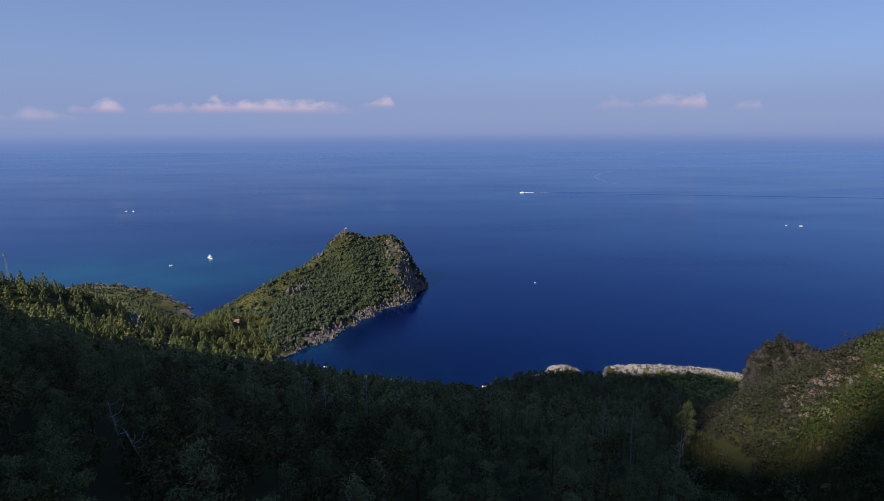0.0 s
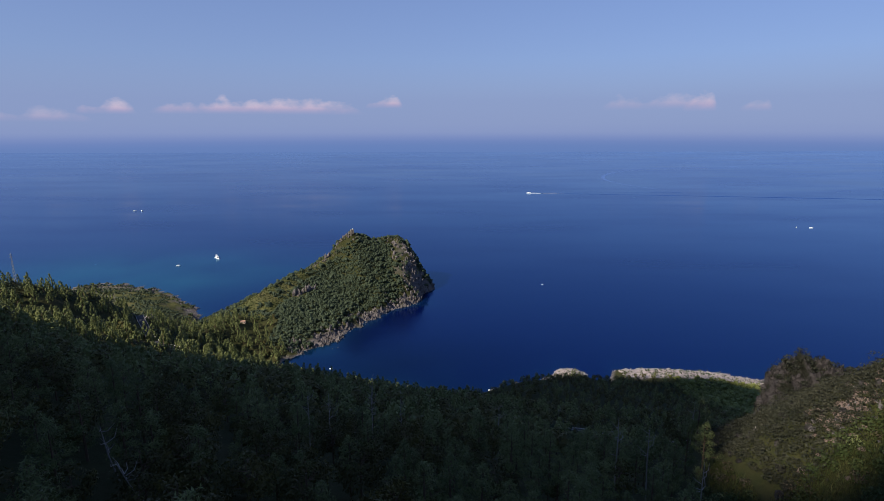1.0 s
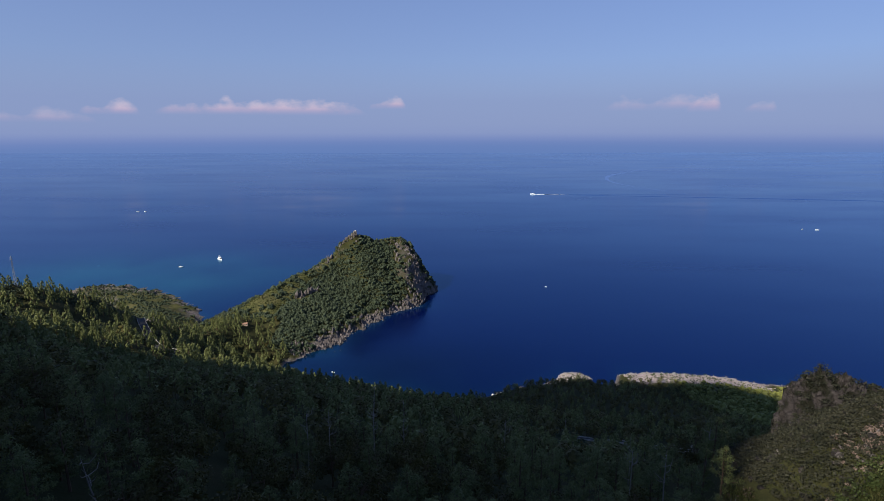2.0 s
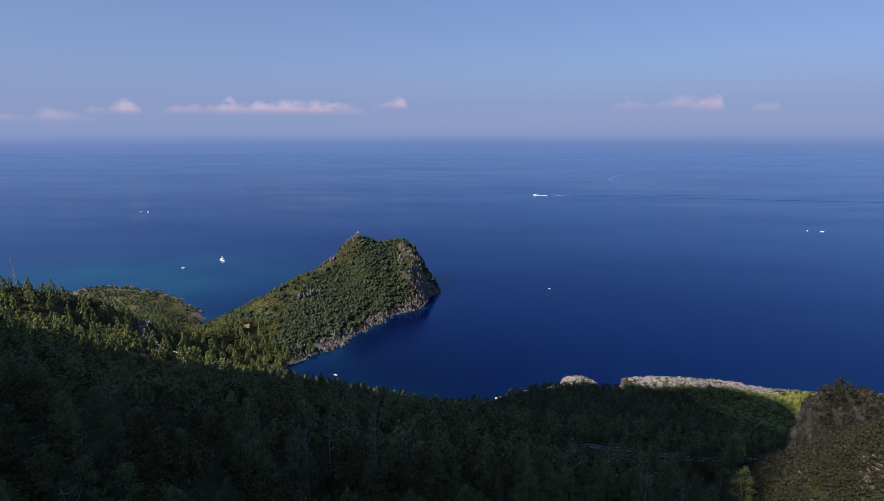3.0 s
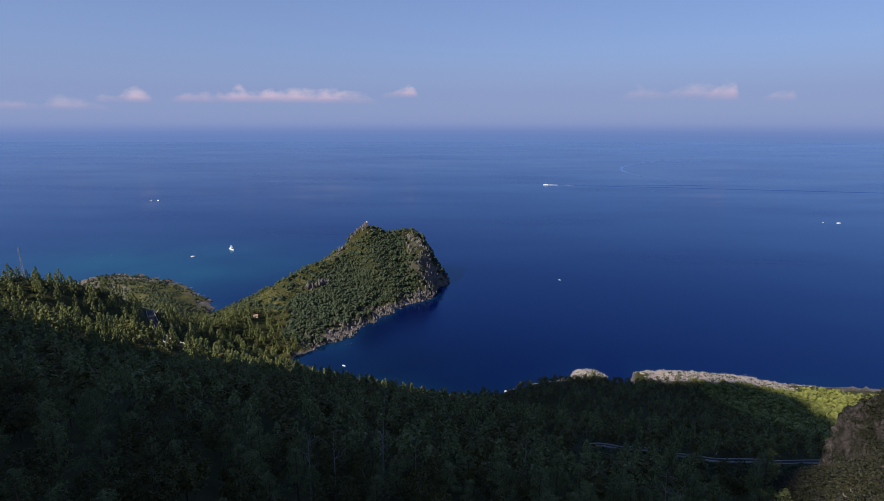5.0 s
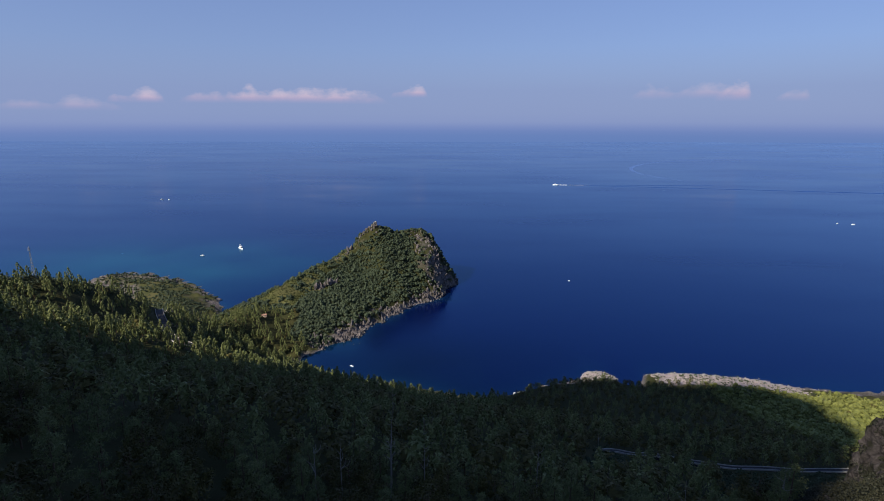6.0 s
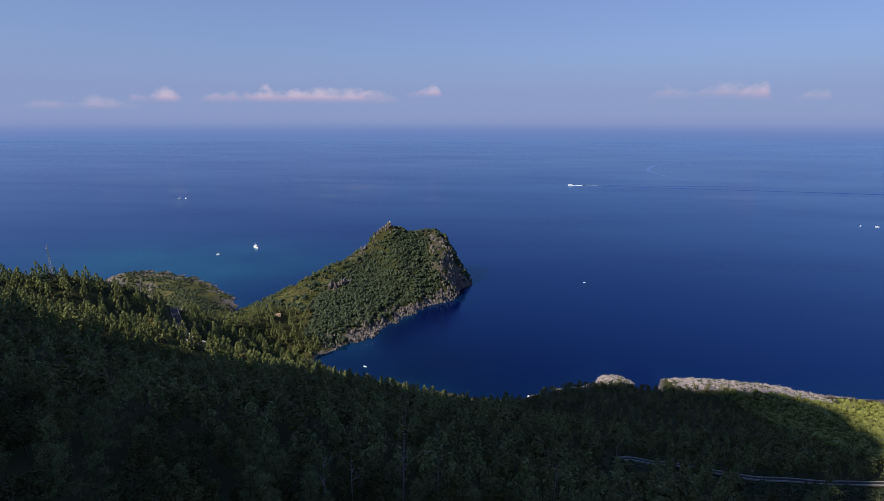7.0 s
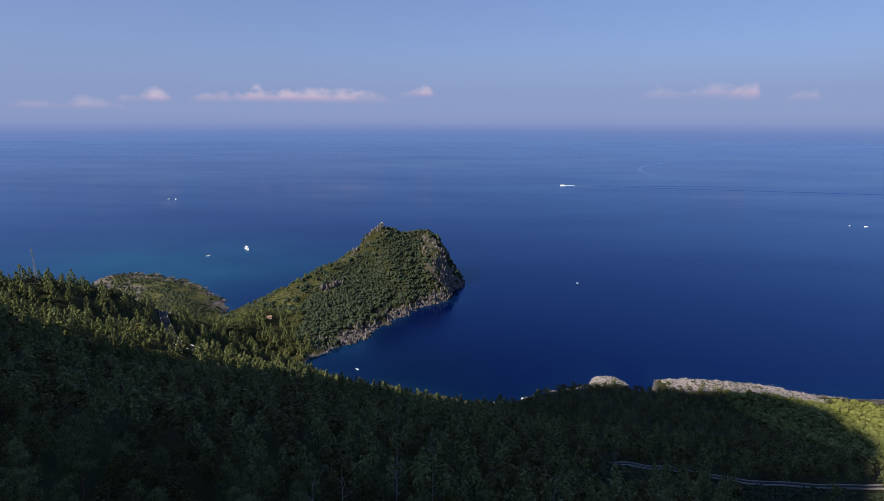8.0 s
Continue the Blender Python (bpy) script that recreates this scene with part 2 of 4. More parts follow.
def empty(name, m, **tags):
    ob = new(name)
    ob.empty_display_size = 0.5
    ob.matrix_basis = m
    return tagged(ob, **tags)


def box(bm, x0, x1, y0, y1, z0, z1, bevel=0.0):
    made = bmesh.ops.create_cube(bm, size=1, matrix=Matrix.Translation(((x0 + x1) / 2, (y0 + y1) / 2, (z0 + z1) / 2)) @ Matrix.Diagonal((x1 - x0, y1 - y0, z1 - z0, 1)))
    if bevel:
        edges = list({e for v in made["verts"] for e in v.link_edges})
        bmesh.ops.bevel(bm, geom=edges, offset=bevel, segments=1, affect="EDGES")
    return bm


def rod(bm, a, b, r0, r1, sides=6):
    """A tapered rod from a to b."""
    a, b = Vector(a), Vector(b)
    way = b - a
    m = Matrix.Translation((a + b) / 2) @ way.to_track_quat("Z", "Y").to_matrix().to_4x4()
    bmesh.ops.create_cone(bm, cap_ends=True, segments=sides, radius1=r0, radius2=r1, depth=way.length, matrix=m)
    return bm


# ---- lie of the land ----
def value_noise(x, y, seed=0):
    """Smooth noise from -1 to 1 on the plan."""
    xi, yi = np.floor(x).astype(np.int64), np.floor(y).astype(np.int64)
    fx, fy = x - xi, y - yi
    fx, fy = fx * fx * (3 - 2 * fx), fy * fy * (3 - 2 * fy)

    def h(i, j):
        n = (i * 374761393 + j * 668265263 + seed * 974634777) & 0x7FFFFFFF
        n = ((n ^ (n >> 13)) * 1274126177) & 0x7FFFFFFF
        return ((n ^ (n >> 16)) & 0xFFFF) / 32767.5 - 1

    return (h(xi, yi) * (1 - fx) + h(xi + 1, yi) * fx) * (1 - fy) + (h(xi, yi + 1) * (1 - fx) + h(xi + 1, yi + 1) * fx) * fy


def fbm(x, y, size, octaves=4, seed=0):
    out, amp, total = 0, 1.0, 0.0
    for k in range(octaves):
        out = out + amp * value_noise(x / size * 2**k, y / size * 2**k, seed + k)
        total += amp
        amp *= 0.5
    return out / total


def along(x, y, line):
    """Distance from a crest line, and the crest's height beside a place, eased along the line."""
    best, total, height = np.full(x.shape, 1e9), 0, 0
    for (ax, ay, az), (bx, by, bz) in zip(line, line[1:]):
        k = np.clip(((x - ax) * (bx - ax) + (y - ay) * (by - ay)) / ((bx - ax) ** 2 + (by - ay) ** 2), 0, 1)
        d = np.hypot(x - ax - k * (bx - ax), y - ay - k * (by - ay))
        best = np.minimum(best, d)
        weight = math.hypot(bx - ax, by - ay) / (d + 3) ** 4
        total, height = total + weight, height + weight * (az + k * (bz - az))
    return best, height / total


HEAD = [(-215, 505, 19), (-200, 543, 33), (-180, 580, 40), (-163, 617, 43), (-147, 642, 51), (-134, 652, 70), (-122, 657, 79), (-112, 664, 73), (-95, 676, 66), (-70, 690, 66), (-61, 676, 59)]
SPUR = [(-262, 240, 128), (-255, 262, 123), (-247, 292, 118), (-232, 332, 99), (-222, 372, 68), (-215, 440, 30), (-205, 500, 24)]
CAPE = [(-222, 372, 60), (-280, 470, 25), (-330, 560, 14), (-390, 630, 6), (-460, 660, 4)]
ARM = [(95, -10, 214), (80, 35, 194), (70, 66, 178.5), (73, 92, 156), (74, 108, 128)]
ROW_Y = (0, 50, 90, 140, 200, 230, 260, 320, 380, 430)
SLOPE = {
    -330: (215, 206, 195, 178, 152, 138, 125, 95, 62, 35),
    -200: (205, 192, 175, 156, 134, 120, 105, 69, 33, 6),
    -100: (200, 180, 162, 136, 107, 92, 76, 42, 10, -9),
    0: (184, 161, 143, 120, 92, 76, 58, 25, 2, -14),
    80: (184, 154, 132, 104, 78, 66, 56, 38, 18, 1),
    200: (198, 172, 146, 118, 84, 66, 49, 23, 8, -3),
    330: (200, 172, 144, 112, 76, 58, 42, 20, 6, -6),
}


# the unseen mountain's crest across the sun's way, shaped to fit the shade's edges, and how high its shade reaches over
# the plan's middle
CREST_S = (-800, -560, -400, -300, -278, -268, -264, -260, -255, -242, -236, -228, -220, -204, -188, -180, -172, -164, -148, -132, -116, -100, -84, -76, -68, -60, -52, -44, -36, -31, -27, -22, -16, -12, -8, 30, 75)
CREST_Z = (-500, -150, 60, 98, 126, 132, 142, 230, 268, 266, 263, 267, 294, 297, 308, 317, 328, 336, 341, 344, 340, 326, 316, 308, 290, 274, 250, 240, 236, 228, 212, 211, 215, 228, 239, 240, 150)


def slope(x, y):
    """The near hillside: sections down to the sea, eased from one to the next."""
    xs = list(SLOPE)
    at = np.array([np.interp(y, ROW_Y, SLOPE[k]) for k in xs])
    u = np.interp(x, xs, range(len(xs)))
    i = np.clip(np.floor(u).astype(int), 0, len(xs) - 2)
    f = u - i
    f = 0.5 * f + 0.5 * f * f * (3 - 2 * f)
    rows, cols = np.indices(x.shape)
    h = at[i, rows, cols] * (1 - f) + at[i + 1, rows, cols] * f
    h = h + np.minimum(np.maximum(-y, 0), 150) * 0.42
    return h - np.maximum(y - 430, 0) * 0.35


def land(x, y):
    """Height of the ground over the sea."""
    x, y = np.atleast_2d(np.asarray(x, float)), np.atleast_2d(np.asarray(y, float))
    bend = fbm(x, y, 60, 3, 5) * 5
    h = slope(x + bend, y + fbm(x, y, 55, 3, 9) * 6)
    # unseen mountain behind, added so that its crest keeps the sun off the near slope
    s, u = x * SUN_U.y - y * SUN_U.x, x * SUN_U.x + y * SUN_U.y
    top = np.interp(s, CREST_S, CREST_Z) + SUN_TAN * 600
    h = np.maximum(h, top + fbm(x, y, 14, 3, 31) * 5 - 1.28 * np.abs(u + 600))
    d, z = along(x, y, ARM)
    h = np.maximum(h, z - 0.52 * d - 0.005 * d * d - 0.9 * np.maximum(y - 99, 0))
    d, z = along(x, y, SPUR)
    h = np.maximum(h, z - np.where(x > -235, 0.44, 0.42) * d - 12 * np.clip((d - 2) / 9, 0, 1) * (x > -226) * np.exp(-(((y - 414) / 30) ** 4)))
    h = h + 5.5 * fbm(x, y, 38, 2, 77) * np.clip((d - 6) / 20, 0, 1) * np.clip((-100 - x) / 30, 0, 1) * np.clip((h - 20) / 30, 0, 1) * (u > 0)
    d, z = along(x, y, CAPE)
    h = np.maximum(h, z - (z + 5) * (d / 62) ** 1.3)
    d, z = along(x, y, HEAD)
    gully = fbm(x, y, 26, 4, 14)
    front = np.clip(((x + 215) * 152 - (y - 505) * 94) / 6000, 0, 1)
    wide = 70 + front * (42 - 32 * np.clip((x + 80) / 35, 0, 1)) - 34 * np.clip((y - 605) / 40, 0, 1) * np.clip((x + 62) / 30, 0, 1)
    head = z - (z + 6) * (d / (wide + 7 * gully)) ** 1.12 + gully * np.clip(d / 20, 0, 1) * 3
    h = np.maximum(h, head)
    h = h + 9 * np.exp(-(((x - 178) / 50) ** 2) - ((y - 404) / 25) ** 2) + 3 * np.exp(-(((x - 99) / 12) ** 2) - ((y - 404) / 22) ** 2)
    h = h - 9 * np.clip((y - 380) / 12, 0, 1) * np.clip((140 - x) / 8, 0, 1) * np.clip((x - 108) / 8, 0, 1)
    h = h - 6 * np.clip((y - 372) / 20, 0, 1) * np.clip((94 - x) / 10, 0, 1) * np.clip((x - 12) / 10, 0, 1)
    # crags along the water
    rough = np.clip(1 - np.abs(h - 4) / 12, 0, 1) * np.where((x > 10) & (y < 450), 0.4, 1.0)
    h = h + rough * (np.abs(fbm(x, y, 9, 4, 21)) * 9 - 2.2) + fbm(x, y, 18, 3, 3) * 0.9
    h = h - 6 * np.exp(-(((x + 136) / 13) ** 2) - ((y - 447) / 12) ** 2)
    east_face = np.clip((x + 78) / 16, 0, 1) * np.clip((y - 592) / 12, 0, 1) * np.clip(h / 6, 0, 1)
    h = h + east_face * (np.abs(fbm(x, y, 11, 3, 87)) * 9 - 2.5)
    return np.maximum(h, -40)


def ground_at(x, y):
    return float(land(np.array([[x]]), np.array([[y]]))[0, 0])


def spaced(*stretches):
    """Grid lines: stretches of (start, end, step)."""
    out = []
    for a, b, step in stretches:
        out += list(np.arange(a, b, step))
    return np.array(out + [stretches[-1][1]], float)


def sheet(xs, ys, height):
    gx, gy = np.meshgrid(xs, ys)
    gz = height(gx, gy)
    nx, ny = len(xs), len(ys)
    i = np.arange(nx * ny).reshape(ny, nx)
    faces = np.stack([i[:-1, :-1], i[:-1, 1:], i[1:, 1:], i[1:, :-1]], -1).reshape(-1, 4)
    return np.stack([gx, gy, gz], -1).reshape(-1, 3), faces, gz


xs = spaced((-1500, -620, 44), (-620, -260, 6), (-260, 130, 2.6), (130, 260, 2.6), (260, 340, 5), (340, 1500, 58))
ys = spaced((-1300, -660, 43), (-660, 20, 8), (20, 700, 2.9), (700, 760, 6))
verts, faces, gz = sheet(xs, ys, land)
ground = mesh_object("ground", verts, faces, GROUND, smooth=True)
gy_, gx_ = np.gradient(gz, ys, xs)
steep = np.hypot(gx_, gy_)
gxx, gyy = np.meshgrid(xs, ys)
bare_value = np.clip((steep - np.where(gyy > 500, 1.5, 1.35)) * 1.8 + fbm(gxx, gyy, 14, 3, 40) * 0.8, 0, 1) + np.clip((4.5 - gz + fbm(gxx, gyy, 16, 3, 41) * 4) / 2, 0, 1)
slab_value = np.clip((gyy - 386 + fbm(gxx, gyy, 20, 3, 42) * 14) / 5, 0, 1) * ((gxx > 88) * (gxx < 112) + np.clip((gxx - 141 + fbm(gxx, gyy, 9, 2, 43) * 8) / 4, 0, 1) * (gxx < 252)) * (gyy < 470)
bare_value *= ~((gxx < -108) & (gyy > 396) & (gyy < 478) & (gz > 0.8))
bare_value += slab_value + np.clip((fbm(gxx, gyy, 12, 3, 65) - 0.12) * 6, 0, 1) * 0.4 * np.clip((gxx + 72) / 10, 0, 1) * (gyy > 626)
ground.data.attributes.new("pale", "FLOAT", "POINT").data.foreach_set("value", (0.8 * slab_value).astype(np.float32).ravel())
ground.data.attributes.new("bare", "FLOAT", "POINT").data.foreach_set("value", np.clip(bare_value, 0, 1).astype(np.float32).ravel())
tagged(ground, "rocky coastal hillside of dry grass and pale limestone", "hillside", kind="structure")

# sea, one sheet to 5200 m; painted sky colour carries it on to the horizon
xs2 = spaced((-5200, -1200, 500), (-1200, -640, 40), (-640, 460, 7), (460, 1200, 60), (1200, 5200, 500))
ys2 = spaced((-1500, 340, 230), (340, 860, 7), (860, 1600, 60), (1600, 5200, 450))
verts, faces, _ = sheet(xs2, ys2, lambda x, y: 0 * x)
sea = mesh_object("sea", verts, faces, SEA, smooth=True)
gx2, gy2 = np.meshgrid(xs2, ys2)
depth = -land(gx2, gy2)
clear = np.where(gx2 > 10, 0.2, 0.5) * (0.5 + 0.5 * fbm(gx2, gy2, 40, 3, 51)) * np.exp(-np.maximum(depth, 0) / 5.5)
clear += 0.9 * np.exp(-((gx2 + 470) / 240) ** 2 - ((gy2 - 750) / 130) ** 2) * (1 + 0.5 * fbm(gx2, gy2, 70, 3, 50))
clear += 0.05 * np.exp(-((gx2 + 105) / 35) ** 2 - ((gy2 - 450) / 30) ** 2)
sea.data.attributes.new("shoal", "FLOAT", "POINT").data.foreach_set("value", np.clip(clear, 0, 1).astype(np.float32).ravel())
# the mountain's shade on the bay, painted as a darker base colour
bay_shade_mask = 0.7 * np.exp(-((gx2 + 50) / 120) ** 2 - ((gy2 - 420) / 80) ** 2) * (1 + 0.4 * fbm(gx2, gy2, 60, 3, 55))
sea.data.attributes.new("bay_shade", "FLOAT", "POINT").data.foreach_set("value", np.clip(bay_shade_mask, 0, 1).astype(np.float32).ravel())
tagged(sea, "calm deep blue open sea reaching to the hazy horizon", "sea", kind="structure")

# ---- foliage and rock makers ----
def leaves(points, size, rng, across=0.45, rise=0.4, out=None, loose=0.7):
    """One small leaf spray (a four-cornered blade) at each point, lying along the crown's surface where out gives its normal."""
    n = len(points)
    face = rng.normal(size=(n, 3))
    if out is not None:
        face = out / (np.linalg.norm(out, axis=1)[:, None] + 1e-9) + loose * face / np.linalg.norm(face, axis=1)[:, None]
    face /= np.linalg.norm(face, axis=1)[:, None] + 1e-9
    a = rng.normal(size=(n, 3))
    a[:, 2] += rise
    a -= face * (a * face).sum(1)[:, None]
    a /= np.linalg.norm(a, axis=1)[:, None] + 1e-9
    b = np.cross(a, face)
    k = (size * rng.uniform(0.6, 1.3, n))[:, None]
    a, b = a * k, b * k * across
    v = np.stack([points - a, points + b * 1.1 - a * 0.1, points + a, points - b * 0.9 + a * 0.1], 1).reshape(-1, 3)
    return v, np.arange(4 * n).reshape(n, 4)


def outward(points, tall):
    """The crown's outward way at each point."""
    return points - np.c_[0 * points[:, :2], points[:, 2] * 0.75 + tall * 0.02]


def clump_cores(mid, size, rng):
    """The dense twiggy heart of each clump of a crown: a small uneven lump of twenty faces."""
    bm = bmesh.new()
    bmesh.ops.create_icosphere(bm, subdivisions=1, radius=1)
    bm.verts.index_update()
    v = np.array([x.co[:] for x in bm.verts])
    f = np.array([[x.index for x in face.verts] + [face.verts[2].index] for face in bm.faces])
    bm.free()
    n = len(mid)
    size = np.asarray(size, float).reshape(n, 1, -1)
    lump = v[None] * rng.uniform(0.72, 1.2, (n, len(v), 1)) * size + np.asarray(mid)[:, None]
    return lump.reshape(-1, 3), (f[None] + (np.arange(n) * len(v))[:, None, None]).reshape(-1, 4)


def pine_crown(rng, tall, wide, count, limbs=26):
    """Points of a pine's crown: upswept limbs in uneven whorls round the stem."""
    at = np.sort(rng.uniform(0.2, 0.97, limbs))
    az = rng.uniform(0, 2 * np.pi, limbs)
    reach = wide * np.minimum(1, (at - 0.08) / 0.25) * (1 - at) ** 0.85 * rng.uniform(0.65, 1.25, limbs) + 0.28
    pick = rng.choice(limbs, count, p=reach / reach.sum())
    u = rng.uniform(0.05, 1, count) ** 0.55
    r = reach[pick] * u
    p = np.stack([np.cos(az[pick]) * r, np.sin(az[pick]) * r, at[pick] * tall + 0.42 * r], -1)
    p += rng.normal(size=(count, 3)) * 0.2
    top = p[:, 2] > tall * 0.98
    p[top, :2] *= 0.35
    return p, list(zip(at, az, reach)), None, None


def tufted_crown(rng, tall, wide, tufts, per):
    """Leaf places and ways of a wind-leaning pine built of upswept tufts, and the tufts' middles and sizes."""
    at = np.linspace(0.12, 0.97, tufts) + rng.uniform(-0.03, 0.03, tufts)
    az = np.arange(tufts) * 2.4 + rng.uniform(-0.5, 0.5, tufts)
    reach = wide * (1 - at) ** 0.9 * rng.uniform(0.6, 1.2, tufts)
    mid = np.stack([np.cos(az) * reach + 0.09 * at * tall, np.sin(az) * reach + 0.05 * at * tall, at * tall + 0.25 * reach], -1)
    size = (0.26 + 0.46 * (1 - at)) * wide * 0.50
    d = rng.normal(size=(tufts, per, 3))
    d /= np.linalg.norm(d, axis=2)[:, :, None]
    d[:, :, 2] += 0.35
    p = mid[:, None] + d * (size[:, None] * rng.uniform(0.75, 1.15, (tufts, per)))[:, :, None] * (0.9, 0.9, 1.45)
    return p.reshape(-1, 3), d.reshape(-1, 3), mid, size[:, None] * (0.66, 0.66, 1.25)


def oak_crown(rng, tall, wide, count):
    """Points of a round crown made of several uneven clumps."""
    clumps = rng.integers(24, 30)
    c = rng.normal(size=(clumps, 3))
    c /= np.linalg.norm(c, axis=1)[:, None]
    c = c * (wide * 0.72, wide * 0.72, tall * 0.29) + (0, 0, tall * 0.62)
    size = rng.uniform(0.22, 0.36, clumps) * wide
    pick = rng.integers(0, clumps, count)
    d = rng.normal(size=(count, 3))
    d /= np.linalg.norm(d, axis=1)[:, None]
    p = c[pick] + d * (size[pick] * rng.uniform(0.6, 1.05, count))[:, None]
    ends = [(min(0.9, k[2] / tall), math.atan2(k[1], k[0]), math.hypot(k[0], k[1])) for k in c]
    return p, ends, c, size * 0.85


def build_tree(kind, rng, tall, wide, count, leaf):
    """A near tree: an Empty with a trunk (with its limbs) and a crown."""
    crown = pine_crown if kind == "pine" else oak_crown
    points, limbs = crown(rng, tall, wide, count)[:2]
    if kind == "pine":
        label = "Aleppo pine with feathery green crown on the slope"
    else:
        label = "dense dark green holm oak on the shaded slope"
    tree = empty(kind + "_tree", Matrix.Identity(4), label=label, category="tree", group="trees of the near slope")
    bm = bmesh.new()
    lean = rng.normal(size=2) * 0.02 * tall
    steps = [Vector((lean[0] * k * k, lean[1] * k * k, tall * 0.94 * k - 0.6 * (k == 0))) for k in (0, 0.35, 0.7, 1.0)]
    girth = 0.02 * tall
    for k in range(3):
        rod(bm, steps[k], steps[k + 1], girth * (1 - 0.3 * k), girth * (0.7 - 0.3 * k) + 0.01, 6)
    for at, az, reach in limbs[::2]:
        z = at * tall
        rod(bm, (0, 0, z * 0.96), (math.cos(az) * reach * 0.8, math.sin(az) * reach * 0.8, z + 0.3 * reach), 0.05, 0.015, 4)
    part("trunk", bm, BARK, tree)
    v, f = leaves(points, leaf, rng, 0.2 if kind == "pine" else 0.5, 0.9 if kind == "pine" else 0.1, outward(points, tall), 0.9)
    mesh_object("crown", v, f, PINE if kind == "pine" else OAK, tree)
    return tree


def wood(name, spots, rng, count, leaf, pines, label, broad=OAK, tufts=26):
    """A far wood: many trees, each with its stem and its leaves, in one mesh."""
    kinds = []
    for k in range(7):
        if k < 5:
            points, away, mid, size = tufted_crown(rng, 9.0, (2.3, 2.6, 2.9, 2.4, 3.1)[k], tufts, count // tufts)
        else:
            points, _, mid, size = oak_crown(rng, 9.0, 2.8, count)
            away = outward(points, 9.0)
        v, f = leaves(points, leaf, rng, 0.42 if k < 5 else 0.6, 1.4 if k < 5 else 0.2, away, 0.45)
        if tufts < 26:
            cv, cf = clump_cores(mid, size, rng)
            v, f = np.concatenate([v, cv]), np.concatenate([f, cf + len(v)])
        kinds.append((v, f))
    va, fa, ma, base = [], [], [], 0
    stem_v = np.array([(math.cos(a) * r, math.sin(a) * r, z) for r, z in ((0.16, -1.2), (0.05, 7.5)) for a in (0, 2.1, 4.2)])
    stem_f = np.array([(i, (i + 1) % 3, 3 + (i + 1) % 3, 3 + i) for i in range(3)])
    for x, y, z, tall in spots:
        pine = rng.random() < pines
        v, f = kinds[rng.integers(0, 5) if pine else rng.integers(5, 7)]
        a, k = rng.uniform(0, 6.28), tall / 9
        turn = np.array([[math.cos(a), -math.sin(a), 0], [math.sin(a), math.cos(a), 0], [0, 0, 1]])
        wide = k * rng.uniform(0.85, 1.2)
        for vv, ff, m in ((v, f, 0 if pine else 1), (stem_v, stem_f, 2)):
            va.append(vv @ turn.T * (wide, wide, k if pine else k * 0.85) + (x, y, z))
            fa.append(ff + base)
            ma.append(np.full(len(ff), m))
            base += len(vv)
    ob = mesh_object(name, np.concatenate(va), np.concatenate(fa), [PINE, broad, BARK], index=np.concatenate(ma))
    return tagged(ob, label, "woods", kind="stuff")


def shrubs(name, spots, rng, leaf_count, leaf, mat, label, category="shrubs", heart=0):
    """Low rounded bushes, each of many leaf sprays, in one mesh. Spots: x, y, z, radius."""
    spots = np.asarray(spots)
    n = len(spots)
    d = rng.normal(size=(n, leaf_count, 3))
    d /= np.linalg.norm(d, axis=2)[:, :, None]
    d[:, :, 2] = np.abs(d[:, :, 2]) * 0.85
    r = spots[:, 3][:, None, None] * rng.uniform(0.65, 1.08, (n, leaf_count, 1)) * rng.uniform(0.75, 1.25, (n, 1, 3))
    p = (spots[:, None, :3] + d * r).reshape(-1, 3)
    v, f = leaves(p, leaf, rng, 0.8, 0.3, d.reshape(-1, 3), 0.6 if heart else 1.0)
    if heart:
        lobe = rng.normal(size=(n, heart, 3)) * (0.42, 0.42, 0.2) + (0, 0, 0.30)
        mid = (spots[:, None, :3] + lobe * spots[:, 3][:, None, None]).reshape(-1, 3)
        cv, cf = clump_cores(mid, np.repeat(spots[:, 3], heart)[:, None] * rng.uniform(0.42, 0.66, (n * heart, 1)) * (1, 1, 0.9), rng)
        v, f = np.concatenate([v, cv]), np.concatenate([f, cf + len(v)])
    return tagged(mesh_object(name, v, f, mat), label, category, kind="stuff")


def blades(name, spots, rng, per, tall, mat, label):
    """Tufts of grass: narrow bent blades. Spots: x, y, z."""
    spots = np.asarray(spots)
    n = len(spots) * per
    p = np.repeat(spots, per, 0) + rng.normal(size=(n, 3)) * (0.28, 0.28, 0.02)
    lean = rng.normal(size=(n, 2)) * 0.35
    h = tall * rng.uniform(0.5, 1.3, n)
    a = rng.uniform(0, 6.28, n)
    w = 0.022 * np.stack([np.cos(a), np.sin(a), 0 * a], -1) * (1 + tall)
    tip = p + np.stack([lean[:, 0] * h, lean[:, 1] * h, h], -1)
    mid = (p + tip) / 2 + (0, 0, 0.08)
    v = np.stack([p - w, p + w, mid + w * 0.7, tip, mid - w * 0.7], 1).reshape(-1, 3)
    i = np.arange(n) * 5
    keep = np.stack([i, i + 1, i + 2], -1), np.stack([i, i + 2, i + 4], -1), np.stack([i + 4, i + 2, i + 3], -1)
    return tagged(mesh_object(name, v, np.concatenate(keep), mat), label, "grass", kind="stuff")


